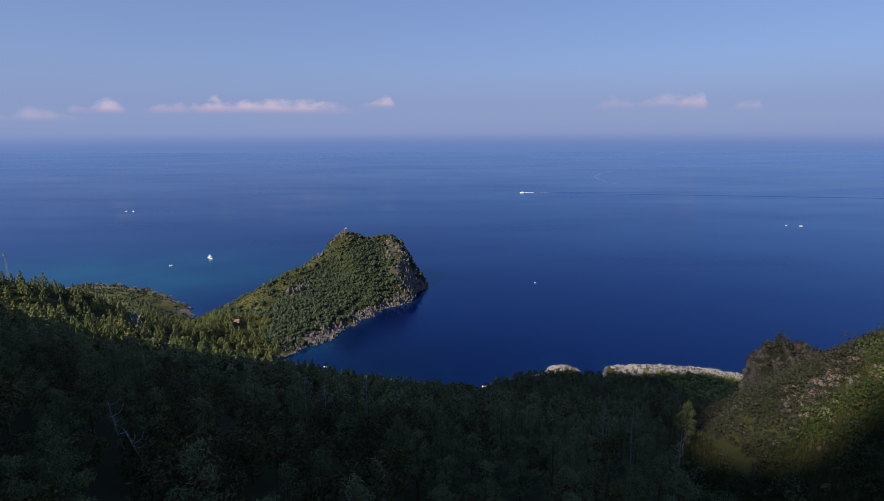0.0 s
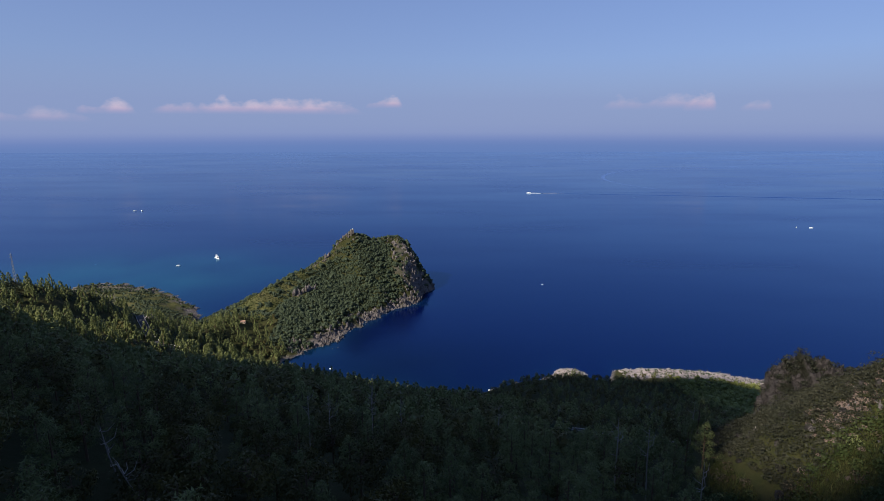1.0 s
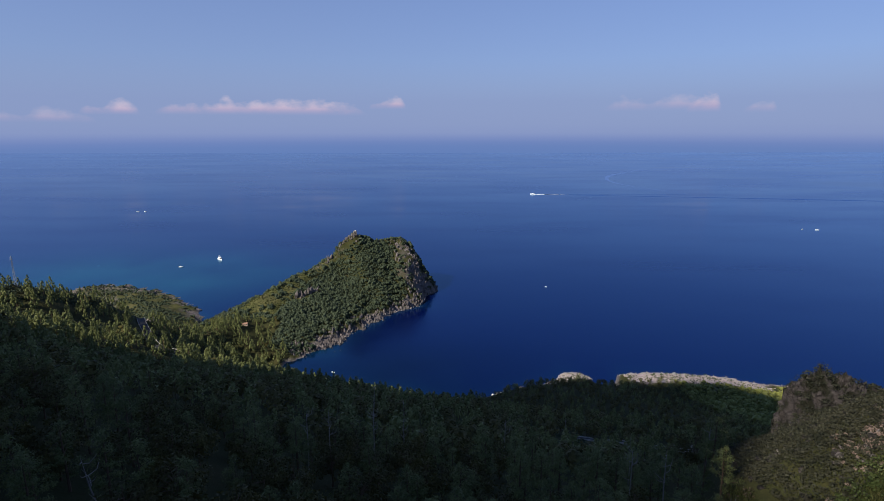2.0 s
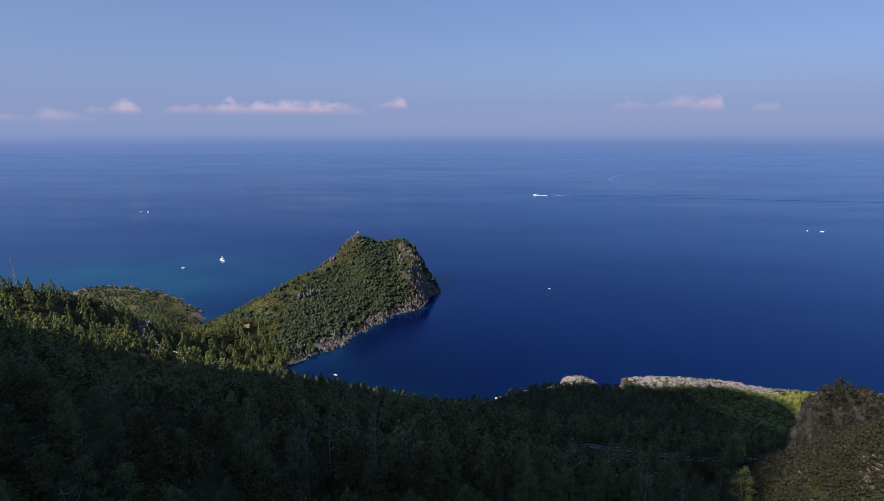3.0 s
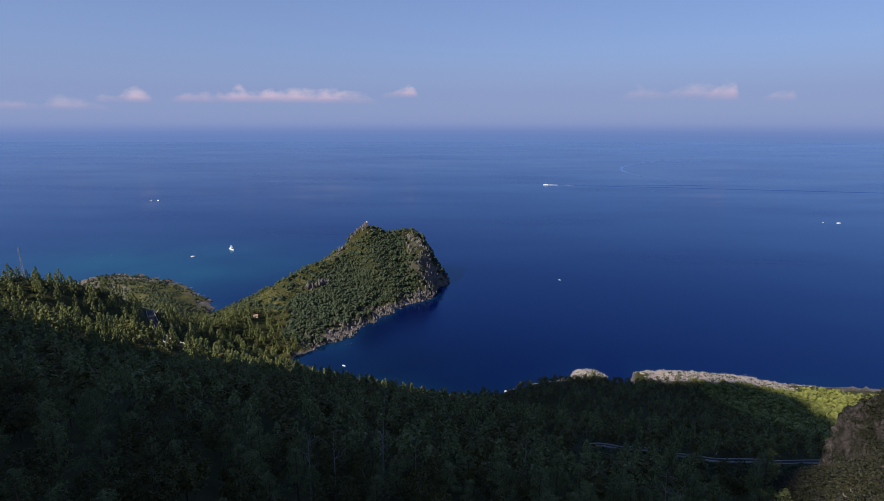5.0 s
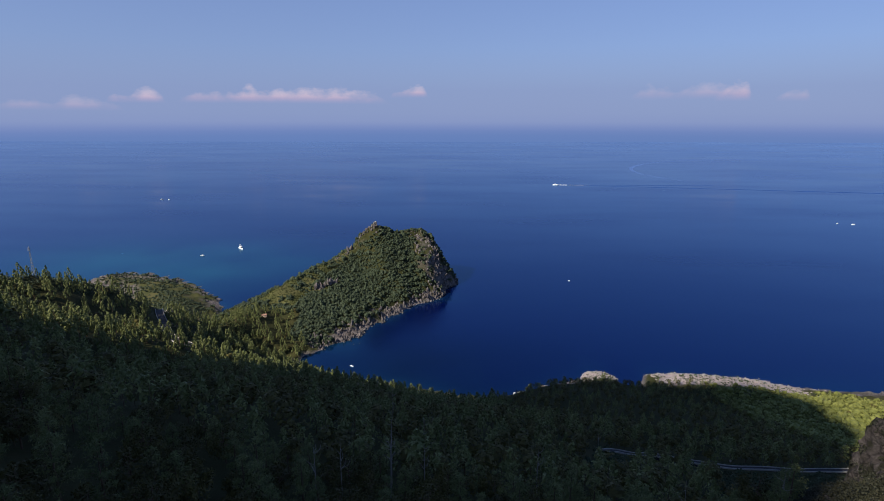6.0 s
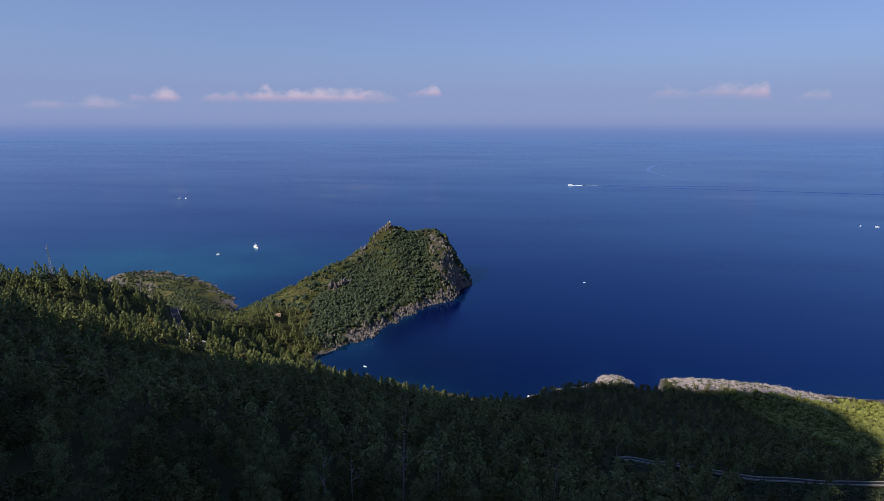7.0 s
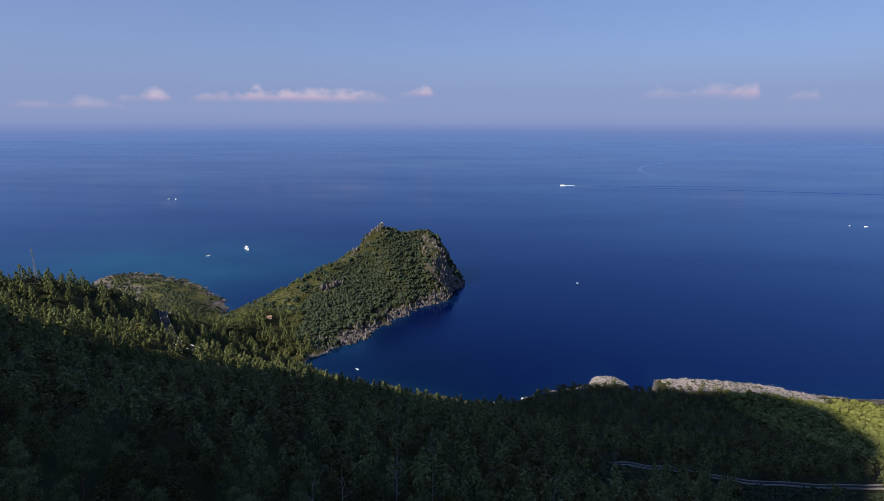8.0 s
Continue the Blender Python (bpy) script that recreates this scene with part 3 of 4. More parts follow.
def boulder(rng, detail=2):
    """One angular broken rock of about unit size, as arrays: a ball cut by many planes."""
    bm = bmesh.new()
    bmesh.ops.create_icosphere(bm, subdivisions=detail, radius=1)
    cut = rng.normal(size=(11, 3))
    cut /= np.linalg.norm(cut, axis=1)[:, None]
    deep = rng.uniform(0.5, 0.95, 11)
    off = Vector(rng.uniform(-50, 50, 3))
    for v in bm.verts:
        n = v.co.normalized()
        facing = cut @ np.array(n)
        v.co = n * (min([1.05] + [d / f for d, f in zip(deep, facing) if f > 0.05]) + 0.12 * noise.noise(n * 2.5 + off))
    bm.verts.index_update()
    v = np.array([x.co[:] for x in bm.verts])
    f = np.array([[x.index for x in face.verts] for face in bm.faces])
    bm.free()
    return v, f


def rocks(name, spots, rng, mat, label, detail=2):
    """Many jagged rocks in one mesh. Spots: x, y, z, width, height."""
    kinds = [boulder(rng, detail) for _ in range(6)]
    va, fa, base = [], [], 0
    for x, y, z, wide, tall in spots:
        v, f = kinds[rng.integers(0, 6)]
        a, lean = rng.uniform(0, 6.28), rng.normal(size=2) * 0.25
        turn = np.array([[math.cos(a), -math.sin(a), lean[0]], [math.sin(a), math.cos(a), lean[1]], [0, 0, 1]])
        va.append((v * (wide, wide * rng.uniform(0.5, 1), tall)) @ turn.T + (x, y, z))
        fa.append(f + base)
        base += len(v)
    return tagged(mesh_object(name, np.concatenate(va), np.concatenate(fa), mat), label, "rocks", kind="stuff")


def scatter(rng, x0, x1, y0, y1, step, keep):
    """Jittered grid of places on the plan that keep() allows, with the ground's height: x, y, z."""
    gx, gy = np.meshgrid(np.arange(x0, x1, step), np.arange(y0, y1, step))
    gx = gx + rng.uniform(-0.48, 0.48, gx.shape) * step
    gy = gy + rng.uniform(-0.48, 0.48, gy.shape) * step
    gz = land(gx, gy)
    ok = keep(gx, gy, gz)
    return np.stack([gx[ok], gy[ok], gz[ok]], -1)


# ---- what grows where ----
ROAD_EAST = [(42, 186), (49, 190), (57, 191.5), (65.5, 194.5), (81, 193), (91, 190), (100, 189), (111, 187.3), (125, 187), (160, 186), (200, 184)]
ROAD_WEST = [(-231, 384), (-222, 366), (-209, 345), (-196, 327), (-180, 309), (-160, 296)]
CRAG_AT = (64.5, 91.5)


def off_line(x, y, line):
    return along(x, y, [(a, b, 0) for a, b in line])[0]


def on_head(x, y):
    return (y > 505) & (x > -262) | (y > 462) & (x > -168) & (x < 0)


def on_arm(x, y):
    d, _ = along(x, y, ARM)
    return (d < 55) & (x > 0.5 * y + 1) & (x > 14) & (y < 104)


def on_flank(x, y):
    """The stony heath round the crag, whose colours carry painted shade."""
    return (y > 64 + 0.45 * (x - 50)) & (x > 38) & (x < 80)


def on_cape(x, y):
    return (y > 372) & (x < -228) & (y > 392 + (x + 228) * 0.5)


def shore_rock(x, y):
    return (y > 388 + fbm(x, y, 20, 3, 42) * 10) & ((x > 88) & (x < 112) | (x > 139) & (x < 252)) | (x > 20) & (x < 139) & (y > 394)


def woods_allowed(x, y, z):
    ok = (z > np.where((x < -105) & (y < 480), 2.5, 6)) & ~on_head(x, y) & ~on_arm(x, y) & ~on_cape(x, y) & ~shore_rock(x, y)
    ok &= (off_line(x, y, ROAD_EAST) > 4.6)
    for k in (7, 14, 21, 28, 35, 42):
        ok &= (off_line(x + 0.46 * k, y + 0.89 * k, ROAD_EAST[1:3]) > 3.0) & (off_line(x + 0.46 * k, y + 0.89 * k, ROAD_EAST[5:9]) > 5.0)
    ok &= (np.hypot(x - CRAG_AT[0], y - CRAG_AT[1]) > 15)
    ok &= (off_line(x, y, ROAD_WEST) > 5.2) & (np.hypot(x + 197, y - 487) > 7) & (np.hypot(x + 246.5, y - 294) > 5.5) & (np.hypot(x + 242, y - 287) > 5) & (np.hypot(x + 227, y - 374) > 7) & (x > -0.88 * y - 30) & (x < 0.78 * y + 16) & ~((x < -252) & (y > 300))
    ok &= (np.hypot(x, y + 4) > 20) & ~((x > -105) & (x < 12) & (y > 340)) & ~((x > 8) & (x < 30) & (y > 354)) & (np.hypot(x - 34, y - 371) > 6)
    for k in (5, 10, 15, 20, 26):
        ok &= (np.hypot(x + 197 - 0.38 * k, y - 487 + 0.92 * k) > 5) & (off_line(x - 0.5 * k, y + 0.86 * k, ROAD_WEST) > 4.2) & (np.hypot(x + 246.5 - 0.64 * k, y - 294 + 0.77 * k) > 3.5)
    return ok


def near_stretch(x, y):
    return (y < 103) & (np.abs(x + 2) < 0.80 * y + 6)


rng = np.random.default_rng(7)

# open grassland: the west side of the headland, the cape's clearing and the arm of the hill
grassland = np.clip((-166 + 0.25 * (gyy - 560) - gxx + fbm(gxx, gyy, 20, 3, 80) * 14) / 8, 0, 1) * on_head(gxx, gyy) + 0.45 * on_cape(gxx, gyy) + 0.06 * on_arm(gxx, gyy)
ground.data.attributes.new("meadow", "FLOAT", "POINT").data.foreach_set("value", np.clip(grassland, 0, 1).astype(np.float32).ravel())

# the 300 nearest trees, one by one
near = scatter(rng, -90, 80, 14, 103, 5.2, lambda x, y, z: woods_allowed(x, y, z) & near_stretch(x, y))
near = near[np.argsort(np.hypot(near[:, 0], near[:, 1]))]
kinds = [build_tree("pine", rng, 8.4, 2.3, 1650, 0.19), build_tree("pine", rng, 7.4, 2.4, 1550, 0.19), build_tree("pine", rng, 6.4, 2.0, 1400, 0.18),
         build_tree("oak", rng, 6.2, 3.0, 1250, 0.2), build_tree("oak", rng, 5.0, 2.6, 1150, 0.19)]
placed = set()
for x, y, z in near[:300]:
    k = int(rng.choice(5, p=(0.34, 0.30, 0.22, 0.08, 0.06) if x > 8 else (0.2, 0.18, 0.13, 0.28, 0.21)))
    size = rng.uniform(0.8, 1.18)
    m = pose(x, y, z - 0.1, 0, 0, rng.uniform(0, 360)) @ Matrix.Diagonal((size, size, size, 1))
    if k not in placed:
        placed.add(k)
        kinds[k].matrix_basis = m
    else:
        copy_thing(kinds[k], pose(x, y, z - 0.1, 0, 0, rng.uniform(0, 360))).scale = (size, size, size)


def with_height(spots, low, high):
    return np.c_[spots, rng.uniform(low, high, len(spots))]


beyond = [near[300:]] if len(near) > 300 else []
middle = scatter(rng, -130, 145, 14, 250, 5.3, lambda x, y, z: woods_allowed(x, y, z) & ~near_stretch(x, y) )
middle = np.concatenate(beyond + [middle])
wood("near_slope_woods", with_height(middle, 5.5, 9.0), rng, 110, 0.62, 0.5, "mixed pine and oak woods in mountain shade")
west = scatter(rng, -300, -130, 120, 505, 6.6, woods_allowed)
west = west[rng.random(len(west)) < 0.92]
west = np.concatenate([west, scatter(rng, -130, 20, 250, 470, 5.4, woods_allowed)])
west = np.c_[west, np.clip(rng.gamma(12, 0.66, len(west)) + 0.8, 4, 11)]
on_crest = (along(west[:, 0], west[:, 1], SPUR)[0] < 15) & (west[:, 1] < 335)
west[:, 3] *= np.where(on_crest, 0.9, 1.0)
upper = west[:, 1] > 0.75 * (west[:, 0] + 214) + 158
wood("ridge_woods", west[upper], rng, 160, 0.42, 0.97, "sunlit pine woods on the spur over the bay", tufts=20)
wood("lower_ridge_woods", west[~upper], rng, 126, 0.55, 0.8, "shaded pine woods at the foot of the spur")
east = scatter(rng, 20, 400, 250, 430, 5.6, woods_allowed)
east = np.concatenate([east, scatter(rng, 145, 300, 100, 250, 6.0, woods_allowed)])
east = with_height(east, 4.0, 6.5)
bright = (east[:, 0] > 172) & (east[:, 1] > 200)
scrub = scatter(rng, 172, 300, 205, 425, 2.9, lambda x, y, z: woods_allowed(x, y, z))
# sunlight is put into this scrub's leaf colour, brighter than the woods beside it
shrubs("sunlit_shore_scrub", np.c_[scrub[:, :2], scrub[:, 2] + 0.8, rng.gamma(7, 0.25, len(scrub)) + 0.7], rng, 46, 0.32, leaf_material("sun_brightened_leaves", (0.047, 0.061, 0.017), (0.136, 0.151, 0.037), (0.246, 0.251, 0.068)), "rounded scrub above the rocky shore, sunlight put into its yellow-green leaves", heart=1)
tall = east[bright]
wood("sunlit_shore_woods", tall[rng.random(len(tall)) < 0.25], rng, 162, 0.36, 0.7, "scattered pines over the scrub of the shore", tufts=18)
wood("shore_woods", east[~bright], rng, 108, 0.62, 0.4, "rounded dark woods behind the rocky shore")

def outcrop(a, b, spread, count, wide, tall):
    """Upright broken blocks along a line on the plan."""
    out = []
    for k in rng.uniform(0, 1, count):
        x, y = a[0] + k * (b[0] - a[0]) + rng.normal(0, spread), a[1] + k * (b[1] - a[1]) + rng.normal(0, spread)
        out.append((x, y, ground_at(x, y) - 0.6, wide * rng.uniform(0.5, 1.2), tall * rng.uniform(0.45, 1.2)))
    return out


# where bare rock breaks through on the headland
crags = outcrop((-165, 555), (-149, 573), 1.3, 30, 2.7, 8.0) + outcrop((-158, 564), (-146, 577), 1.5, 8, 2.2, 4.0)
crags += outcrop((-150, 637), (-145, 641), 1.2, 9, 2.0, 6.5) + outcrop((-166, 614), (-138, 648), 2.0, 34, 1.3, 2.4) + outcrop((-137, 649), (-117, 658), 2.2, 30, 1.8, 3.2)
crags += outcrop((-100, 674), (-66, 684), 2.0, 22, 1.5, 2.6) + outcrop((-76, 678), (-52, 672), 3.5, 34, 1.8, 3.6) + outcrop((-70, 664), (-66, 650), 1.6, 12, 1.8, 4.5)
crags += outcrop((-54, 672), (-34, 650), 3.5, 46, 1.9, 4.2) + outcrop((-40, 656), (-26, 628), 4.0, 44, 1.9, 4.0) + outcrop((-52, 606), (-26, 624), 3.5, 40, 2.0, 4.4) + outcrop((-62, 652), (-34, 636), 4.0, 40, 1.8, 3.4) + outcrop((-60, 640), (-40, 612), 3.5, 26, 1.6, 3.4)
crag_xy = np.array([(c[0], c[1], c[3]) for c in crags])


def clear_of_crags(x, y):
    ok = np.ones(x.shape, bool)
    for cx, cy, w in crag_xy:
        ok &= np.hypot(x - cx, y - cy) > w + 0.3
        ok &= ~((np.abs(x - cx + 0.6) < w + 0.6) & (y < cy) & (y > cy - 4.5))
    return ok


# maquis on the headland, the cape and the open arm of the hill
dense = scatter(rng, -262, 5, 440, 740, 2.65, lambda x, y, z: on_head(x, y) & (z > np.where((x < -112) & (y < 480), 1.2, 6.0 + fbm(x, y, 14, 2, 60) * 4)) & ~((x > -68) & (y > 628) & (fbm(x, y, 8, 3, 65) > 0.18)) & ((fbm(x, y, 22, 3, 61) > -0.62) & (x > -168 + 0.25 * (y - 560)) | (fbm(x, y, 9, 3, 62) > 0.10)) & ~((np.hypot((x + 92) / 1.6, y - 553) < 7)) & clear_of_crags(x, y))
shrubs("headland_maquis", np.c_[dense, rng.gamma(9, 0.22, len(dense)) + 0.3], rng, 30, 0.5, MAQUIS, "dense rounded green maquis canopy covering the headland", heart=3)
hay = scatter(rng, -262, -110, 470, 690, 2.0, lambda x, y, z: on_head(x, y) & (z > 5) & (x < -150 + 0.25 * (y - 560)))
shrubs("headland_grass", np.c_[hay, rng.uniform(0.3, 0.9, len(hay))], rng, 9, 0.5, GRASS, "tufts of dry grass on the headland's west slope", "grass")
crestline = scatter(rng, -300, -225, 225, 345, 2.6, lambda x, y, z: (along(x, y, SPUR)[0] < 18) & (off_line(x, y, ROAD_WEST) > 4))
shrubs("ridge_maquis", np.c_[crestline, rng.gamma(5, 0.22, len(crestline)) + 0.4], rng, 22, 0.45, MAQUIS, "dark green bushes along the ridge under the pylon")
low = scatter(rng, -480, -228, 372, 690, 4.0, lambda x, y, z: on_cape(x, y) & (z > 1.6) & ~on_head(x, y) & (fbm(x, y, 24, 3, 63) > -0.36))
shrubs("cape_maquis", np.c_[low, rng.uniform(0.8, 2.6, len(low))], rng, 14, 0.7, MAQUIS, "low green maquis over the flat cape", heart=1)
tufts = scatter(rng, 24, 82, 30, 106, 1.45, lambda x, y, z: on_arm(x, y) & (x < 0.82 * y + 10) & ~on_flank(x, y) & (fbm(x, y, 10, 3, 64) > 0.0) & (np.hypot((x - 51) / 1.5, y - 65.8) > 2.6) & (np.hypot(x - CRAG_AT[0], y - CRAG_AT[1]) > 10))
shrubs("hillside_shrubs", np.c_[tufts, rng.gamma(4, 0.26, len(tufts)) + 0.3], rng, 150, 0.13, leaf_material("broom_leaves", (0.014, 0.024, 0.008), (0.042, 0.060, 0.017), (0.100, 0.116, 0.036)), "bright green broom bushes on the sunlit hillside")
browned = scatter(rng, 26, 82, 30, 106, 1.6, lambda x, y, z: on_arm(x, y) & (x < 0.82 * y + 10) & ~on_flank(x, y) & (fbm(x, y, 10, 3, 64) < -0.02) & (fbm(x, y, 7, 2, 91) > -0.35) & (np.hypot(x - CRAG_AT[0], y - CRAG_AT[1]) > 10))
shrubs("hillside_heather", np.c_[browned, rng.gamma(4, 0.18, len(browned)) + 0.2], rng, 90, 0.12, leaf_material("dry_heather", (0.026, 0.021, 0.013), (0.072, 0.056, 0.034), (0.150, 0.115, 0.072)), "low brown dry heather between the green bushes")
sward = scatter(rng, 28, 80, 34, 100, 0.75, lambda x, y, z: on_arm(x, y) & ~on_flank(x, y))
deepgreen = scatter(rng, 14, 60, 22, 66, 1.7, lambda x, y, z: on_arm(x, y) & (x < 0.9 * y + 30) & (fbm(x, y, 8, 3, 66) > -0.1))
shrubs("hillside_maquis", np.c_[deepgreen, rng.uniform(0.5, 1.5, len(deepgreen))], rng, 120, 0.13, LIGHTENED_LEAF, "olive green bushes low on the hillside, light put into their leaf colour")
thick = scatter(rng, 34, 60, 46, 82, 0.52, lambda x, y, z: on_arm(x, y) & ~on_flank(x, y) & (fbm(x, y, 10, 3, 64) < 0.25))
sward = np.concatenate([sward, thick])
blades("hillside_grass", sward, rng, 7, 0.65, GRASS, "long dry yellow-green grass on the sunlit hillside")

verge = scatter(rng, 30, 140, 140, 204, 2.6, lambda x, y, z: (off_line(x, y, ROAD_EAST) > 3.2) & ~woods_allowed(x, y, z) & (np.hypot(x - CRAG_AT[0], y - CRAG_AT[1]) > 15))
shrubs("roadside_shrubs", np.c_[verge, rng.uniform(0.6, 1.4, len(verge))], rng, 36, 0.40, MAQUIS, "dark low bushes on the slope below the road")

# rocks at the waterline
line = scatter(rng, -165, 0, 440, 700, 2.1, lambda x, y, z: on_head(x, y) & (z > -1.2) & (z < 7.0 + fbm(x, y, 18, 2, 70) * 4) & (rng.random(x.shape) < 0.62))
rocks("headland_shore_rocks", [(x, y, z - 0.6, rng.gamma(5, 0.24) + 0.4, rng.gamma(5, 0.55) + 0.8) for x, y, z in line], rng, ROCK, "jagged grey-pink rocks along the headland's waterline", 1)
slab = scatter(rng, 86, 270, 380, 445, 2.6, lambda x, y, z: ((x < 112) | (x > 139)) & (z > -0.8) & (z < 2.6) & (rng.random(x.shape) < 0.5))
rocks("shore_rocks", [(x, y, z - 0.2, rng.gamma(3, 0.25) + 0.3, rng.uniform(0.4, 1.6)) for x, y, z in slab], rng, PALE_ROCK, "pale weathered boulders on the sunlit shore")
knobs = scatter(rng, 88, 252, 384, 440, 2.9, lambda x, y, z: shore_rock(x, y) & ((x < 112) | (x > 139)) & (z > 1.5) & (rng.random(x.shape) < 0.75))
rocks("shore_ledges", [(x, y, z - 0.2, rng.gamma(4, 0.4) + 0.5, rng.uniform(0.35, 0.95)) for x, y, z in knobs], rng, PALE_ROCK, "broken pale limestone ledges above the sea", 1)
spots = scatter(rng, 88, 252, 384, 425, 2.2, lambda x, y, z: ((x < 112) | (x > 139)) & (z > 2.5) & (rng.random(x.shape) < 0.10 + 0.45 * (fbm(x, y, 9, 2, 46) > 0.05)))
shrubs("shore_shrubs", np.c_[spots, rng.gamma(3, 0.22, len(spots)) + 0.25], rng, 16, 0.35, MAQUIS, "small dark bushes in cracks of the pale shore rock")
cove = scatter(rng, -470, -235, 480, 700, 4.0, lambda x, y, z: ~on_head(x, y) & (z > -0.8) & (z < 2.2) & (rng.random(x.shape) < 0.7))
rocks("cove_rocks", [(x, y, z - 0.4, rng.uniform(0.8, 1.6), rng.uniform(0.4, 0.9)) for x, y, z in cove], rng, ROCK, "low reddish rocks at the edge of the cove")
scree = [(-84 + 22 * k + rng.normal(0, 1.6), 609 - 22 * k + rng.normal(0, 1.6)) for k in np.linspace(0, 1.1, 46)] + [(rng.normal(-58, 6), rng.normal(588, 3.5)) for _ in range(40)]
rocks("headland_scree", [(x, y, ground_at(x, y), rng.uniform(0.5, 1.3), rng.uniform(0.4, 1.2)) for x, y in scree], rng, PALE_ROCK, "pale scree running down to the headland's shore")
rocks("headland_outcrops", crags, rng, ROCK, "bare jagged limestone outcrops on the headland's crest", 1)

# ---- crag on the arm of the hill ----
def crag_block(name, parent, off, size, seed, spots):
    """One weathered block of the crag, and the ledges on it where bushes hold."""
    bm = bmesh.new()
    bmesh.ops.create_icosphere(bm, subdivisions=5, radius=1)
    shift = Vector((seed * 7.3, seed * 3.1, seed * 5.7))
    for v in bm.verts:
        n = v.co.normalized()
        q = Vector((n.x * 2.2, n.y * 2.2, n.z * 1.5)) + shift
        flat = 1 / (abs(n.x) ** 3 + abs(n.y) ** 3 + abs(n.z) ** 3) ** (1 / 3)
        cell = noise.voronoi(q * 2.0)[0]
        fine = noise.fractal(q * 5.0, 0.9, 2.1, 5)
        r = flat * (0.82 + 0.14 * noise.noise(q * 0.9) + 0.16 * (cell[1] - cell[0]) + 0.10 * fine)
        taper = 1.0 - 0.25 * max(0, n.z) + 0.2 * max(0, -n.z)
        v.co = Vector((n.x * r * size[0] * taper, n.y * r * size[1] * taper, n.z * r * size[2])) + Vector(off)
    bm.normal_update()
    spots += [(*(v.co + parent.location), 0) for v in bm.verts if v.normal.z > 0.05 and v.co.y < off[1] + 0.5 * size[1]]
    return part(name, bm, CRAG, parent)


crag_rock = empty("rock_outcrop", pose(CRAG_AT[0], CRAG_AT[1], 150.0), label="weathered hillside crag overgrown with bushes, shade put into its colour", category="rock outcrop")
ledges = []
crag_block("main_block", crag_rock, (-1.2, 0, 0.0), (7.4, 7.6, 13.6), 1, ledges)
crag_block("side_buttress", crag_rock, (5.4, -0.5, -1.4), (5.8, 7.0, 12.2), 2, ledges)
crag_block("lower_ledge", crag_rock, (-7.3, -8.3, -1.6), (5.4, 5.8, 12.2), 3, ledges)
crag_block("end_block", crag_rock, (10.2, -2.5, -2.0), (6.6, 6.0, 10.6), 4, ledges)
caps = [(*ledges[k][:3], rng.gamma(4, 0.17) + 0.2) for k in rng.choice(len(ledges), 640, replace=False)]
# leaf colour darkened too, in place of shade on the crag and its flank
SHADED_HEATHER = leaf_material("shaded_heather_leaves", (0.010, 0.012, 0.008), (0.026, 0.028, 0.016), (0.058, 0.054, 0.034))
heath = scatter(rng, 40, 80, 58, 98, 1.0, lambda x, y, z: on_arm(x, y) & (y > 62.5 + 0.45 * (x - 50)) & (fbm(x, y, 6, 2, 92) > -0.75))
flank = scatter(rng, 40, 76, 60, 92, 2.4, lambda x, y, z: on_arm(x, y) & on_flank(x, y) & (rng.random(x.shape) < 0.6))
rocks("crag_boulders", [(x, y, z - 0.1, rng.gamma(4, 0.11) + 0.25, rng.gamma(4, 0.12) + 0.3) for x, y, z in flank], rng, CRAG, "weathered boulders among heath below the crag, shade put into their colour")
shrubs("crag_heath", np.c_[heath, rng.gamma(4, 0.2, len(heath)) + 0.3], rng, 100, 0.12, SHADED_HEATHER, "brownish heath on the slope round the crag, shade put into its leaves")
shrubs("crag_shrubs", caps, rng, 80, 0.13, SHADED_HEATHER, "brownish green heather clinging to the crag, shade put into its leaves")
STRAW = simple("bleached_straw", (0.155, 0.115, 0.098), 0.9, 0.1, 0.45, 1.0)
brush = [(rng.normal(50.5, 1.8), rng.normal(65.5, 1.2)) for _ in range(60)] + [(rng.normal(56.5, 1.8), rng.normal(66, 2.2)) for _ in range(45)] + [(rng.normal(45, 3), rng.normal(61, 2)) for _ in range(10)]
shrubs("dry_brush", [(x, y, ground_at(x, y), rng.uniform(0.25, 0.55)) for x, y in brush], rng, 110, 0.10, STRAW, "bleached dry brush among the grass")
ledge = [(rng.uniform(42, 66), rng.uniform(54, 84)) for _ in range(40)] + [(rng.normal(50.5, 2.0), rng.normal(65.5, 1.4)) for _ in range(24)] + [(rng.normal(61, 2), rng.normal(70, 2.5)) for _ in range(22)]
rocks("hillside_stones", [(x, y, ground_at(x, y), rng.gamma(3, 0.09) + 0.12, rng.gamma(3, 0.08) + 0.1) for x, y in ledge], rng, ROCK, "pale stones scattered over the sunlit hillside")


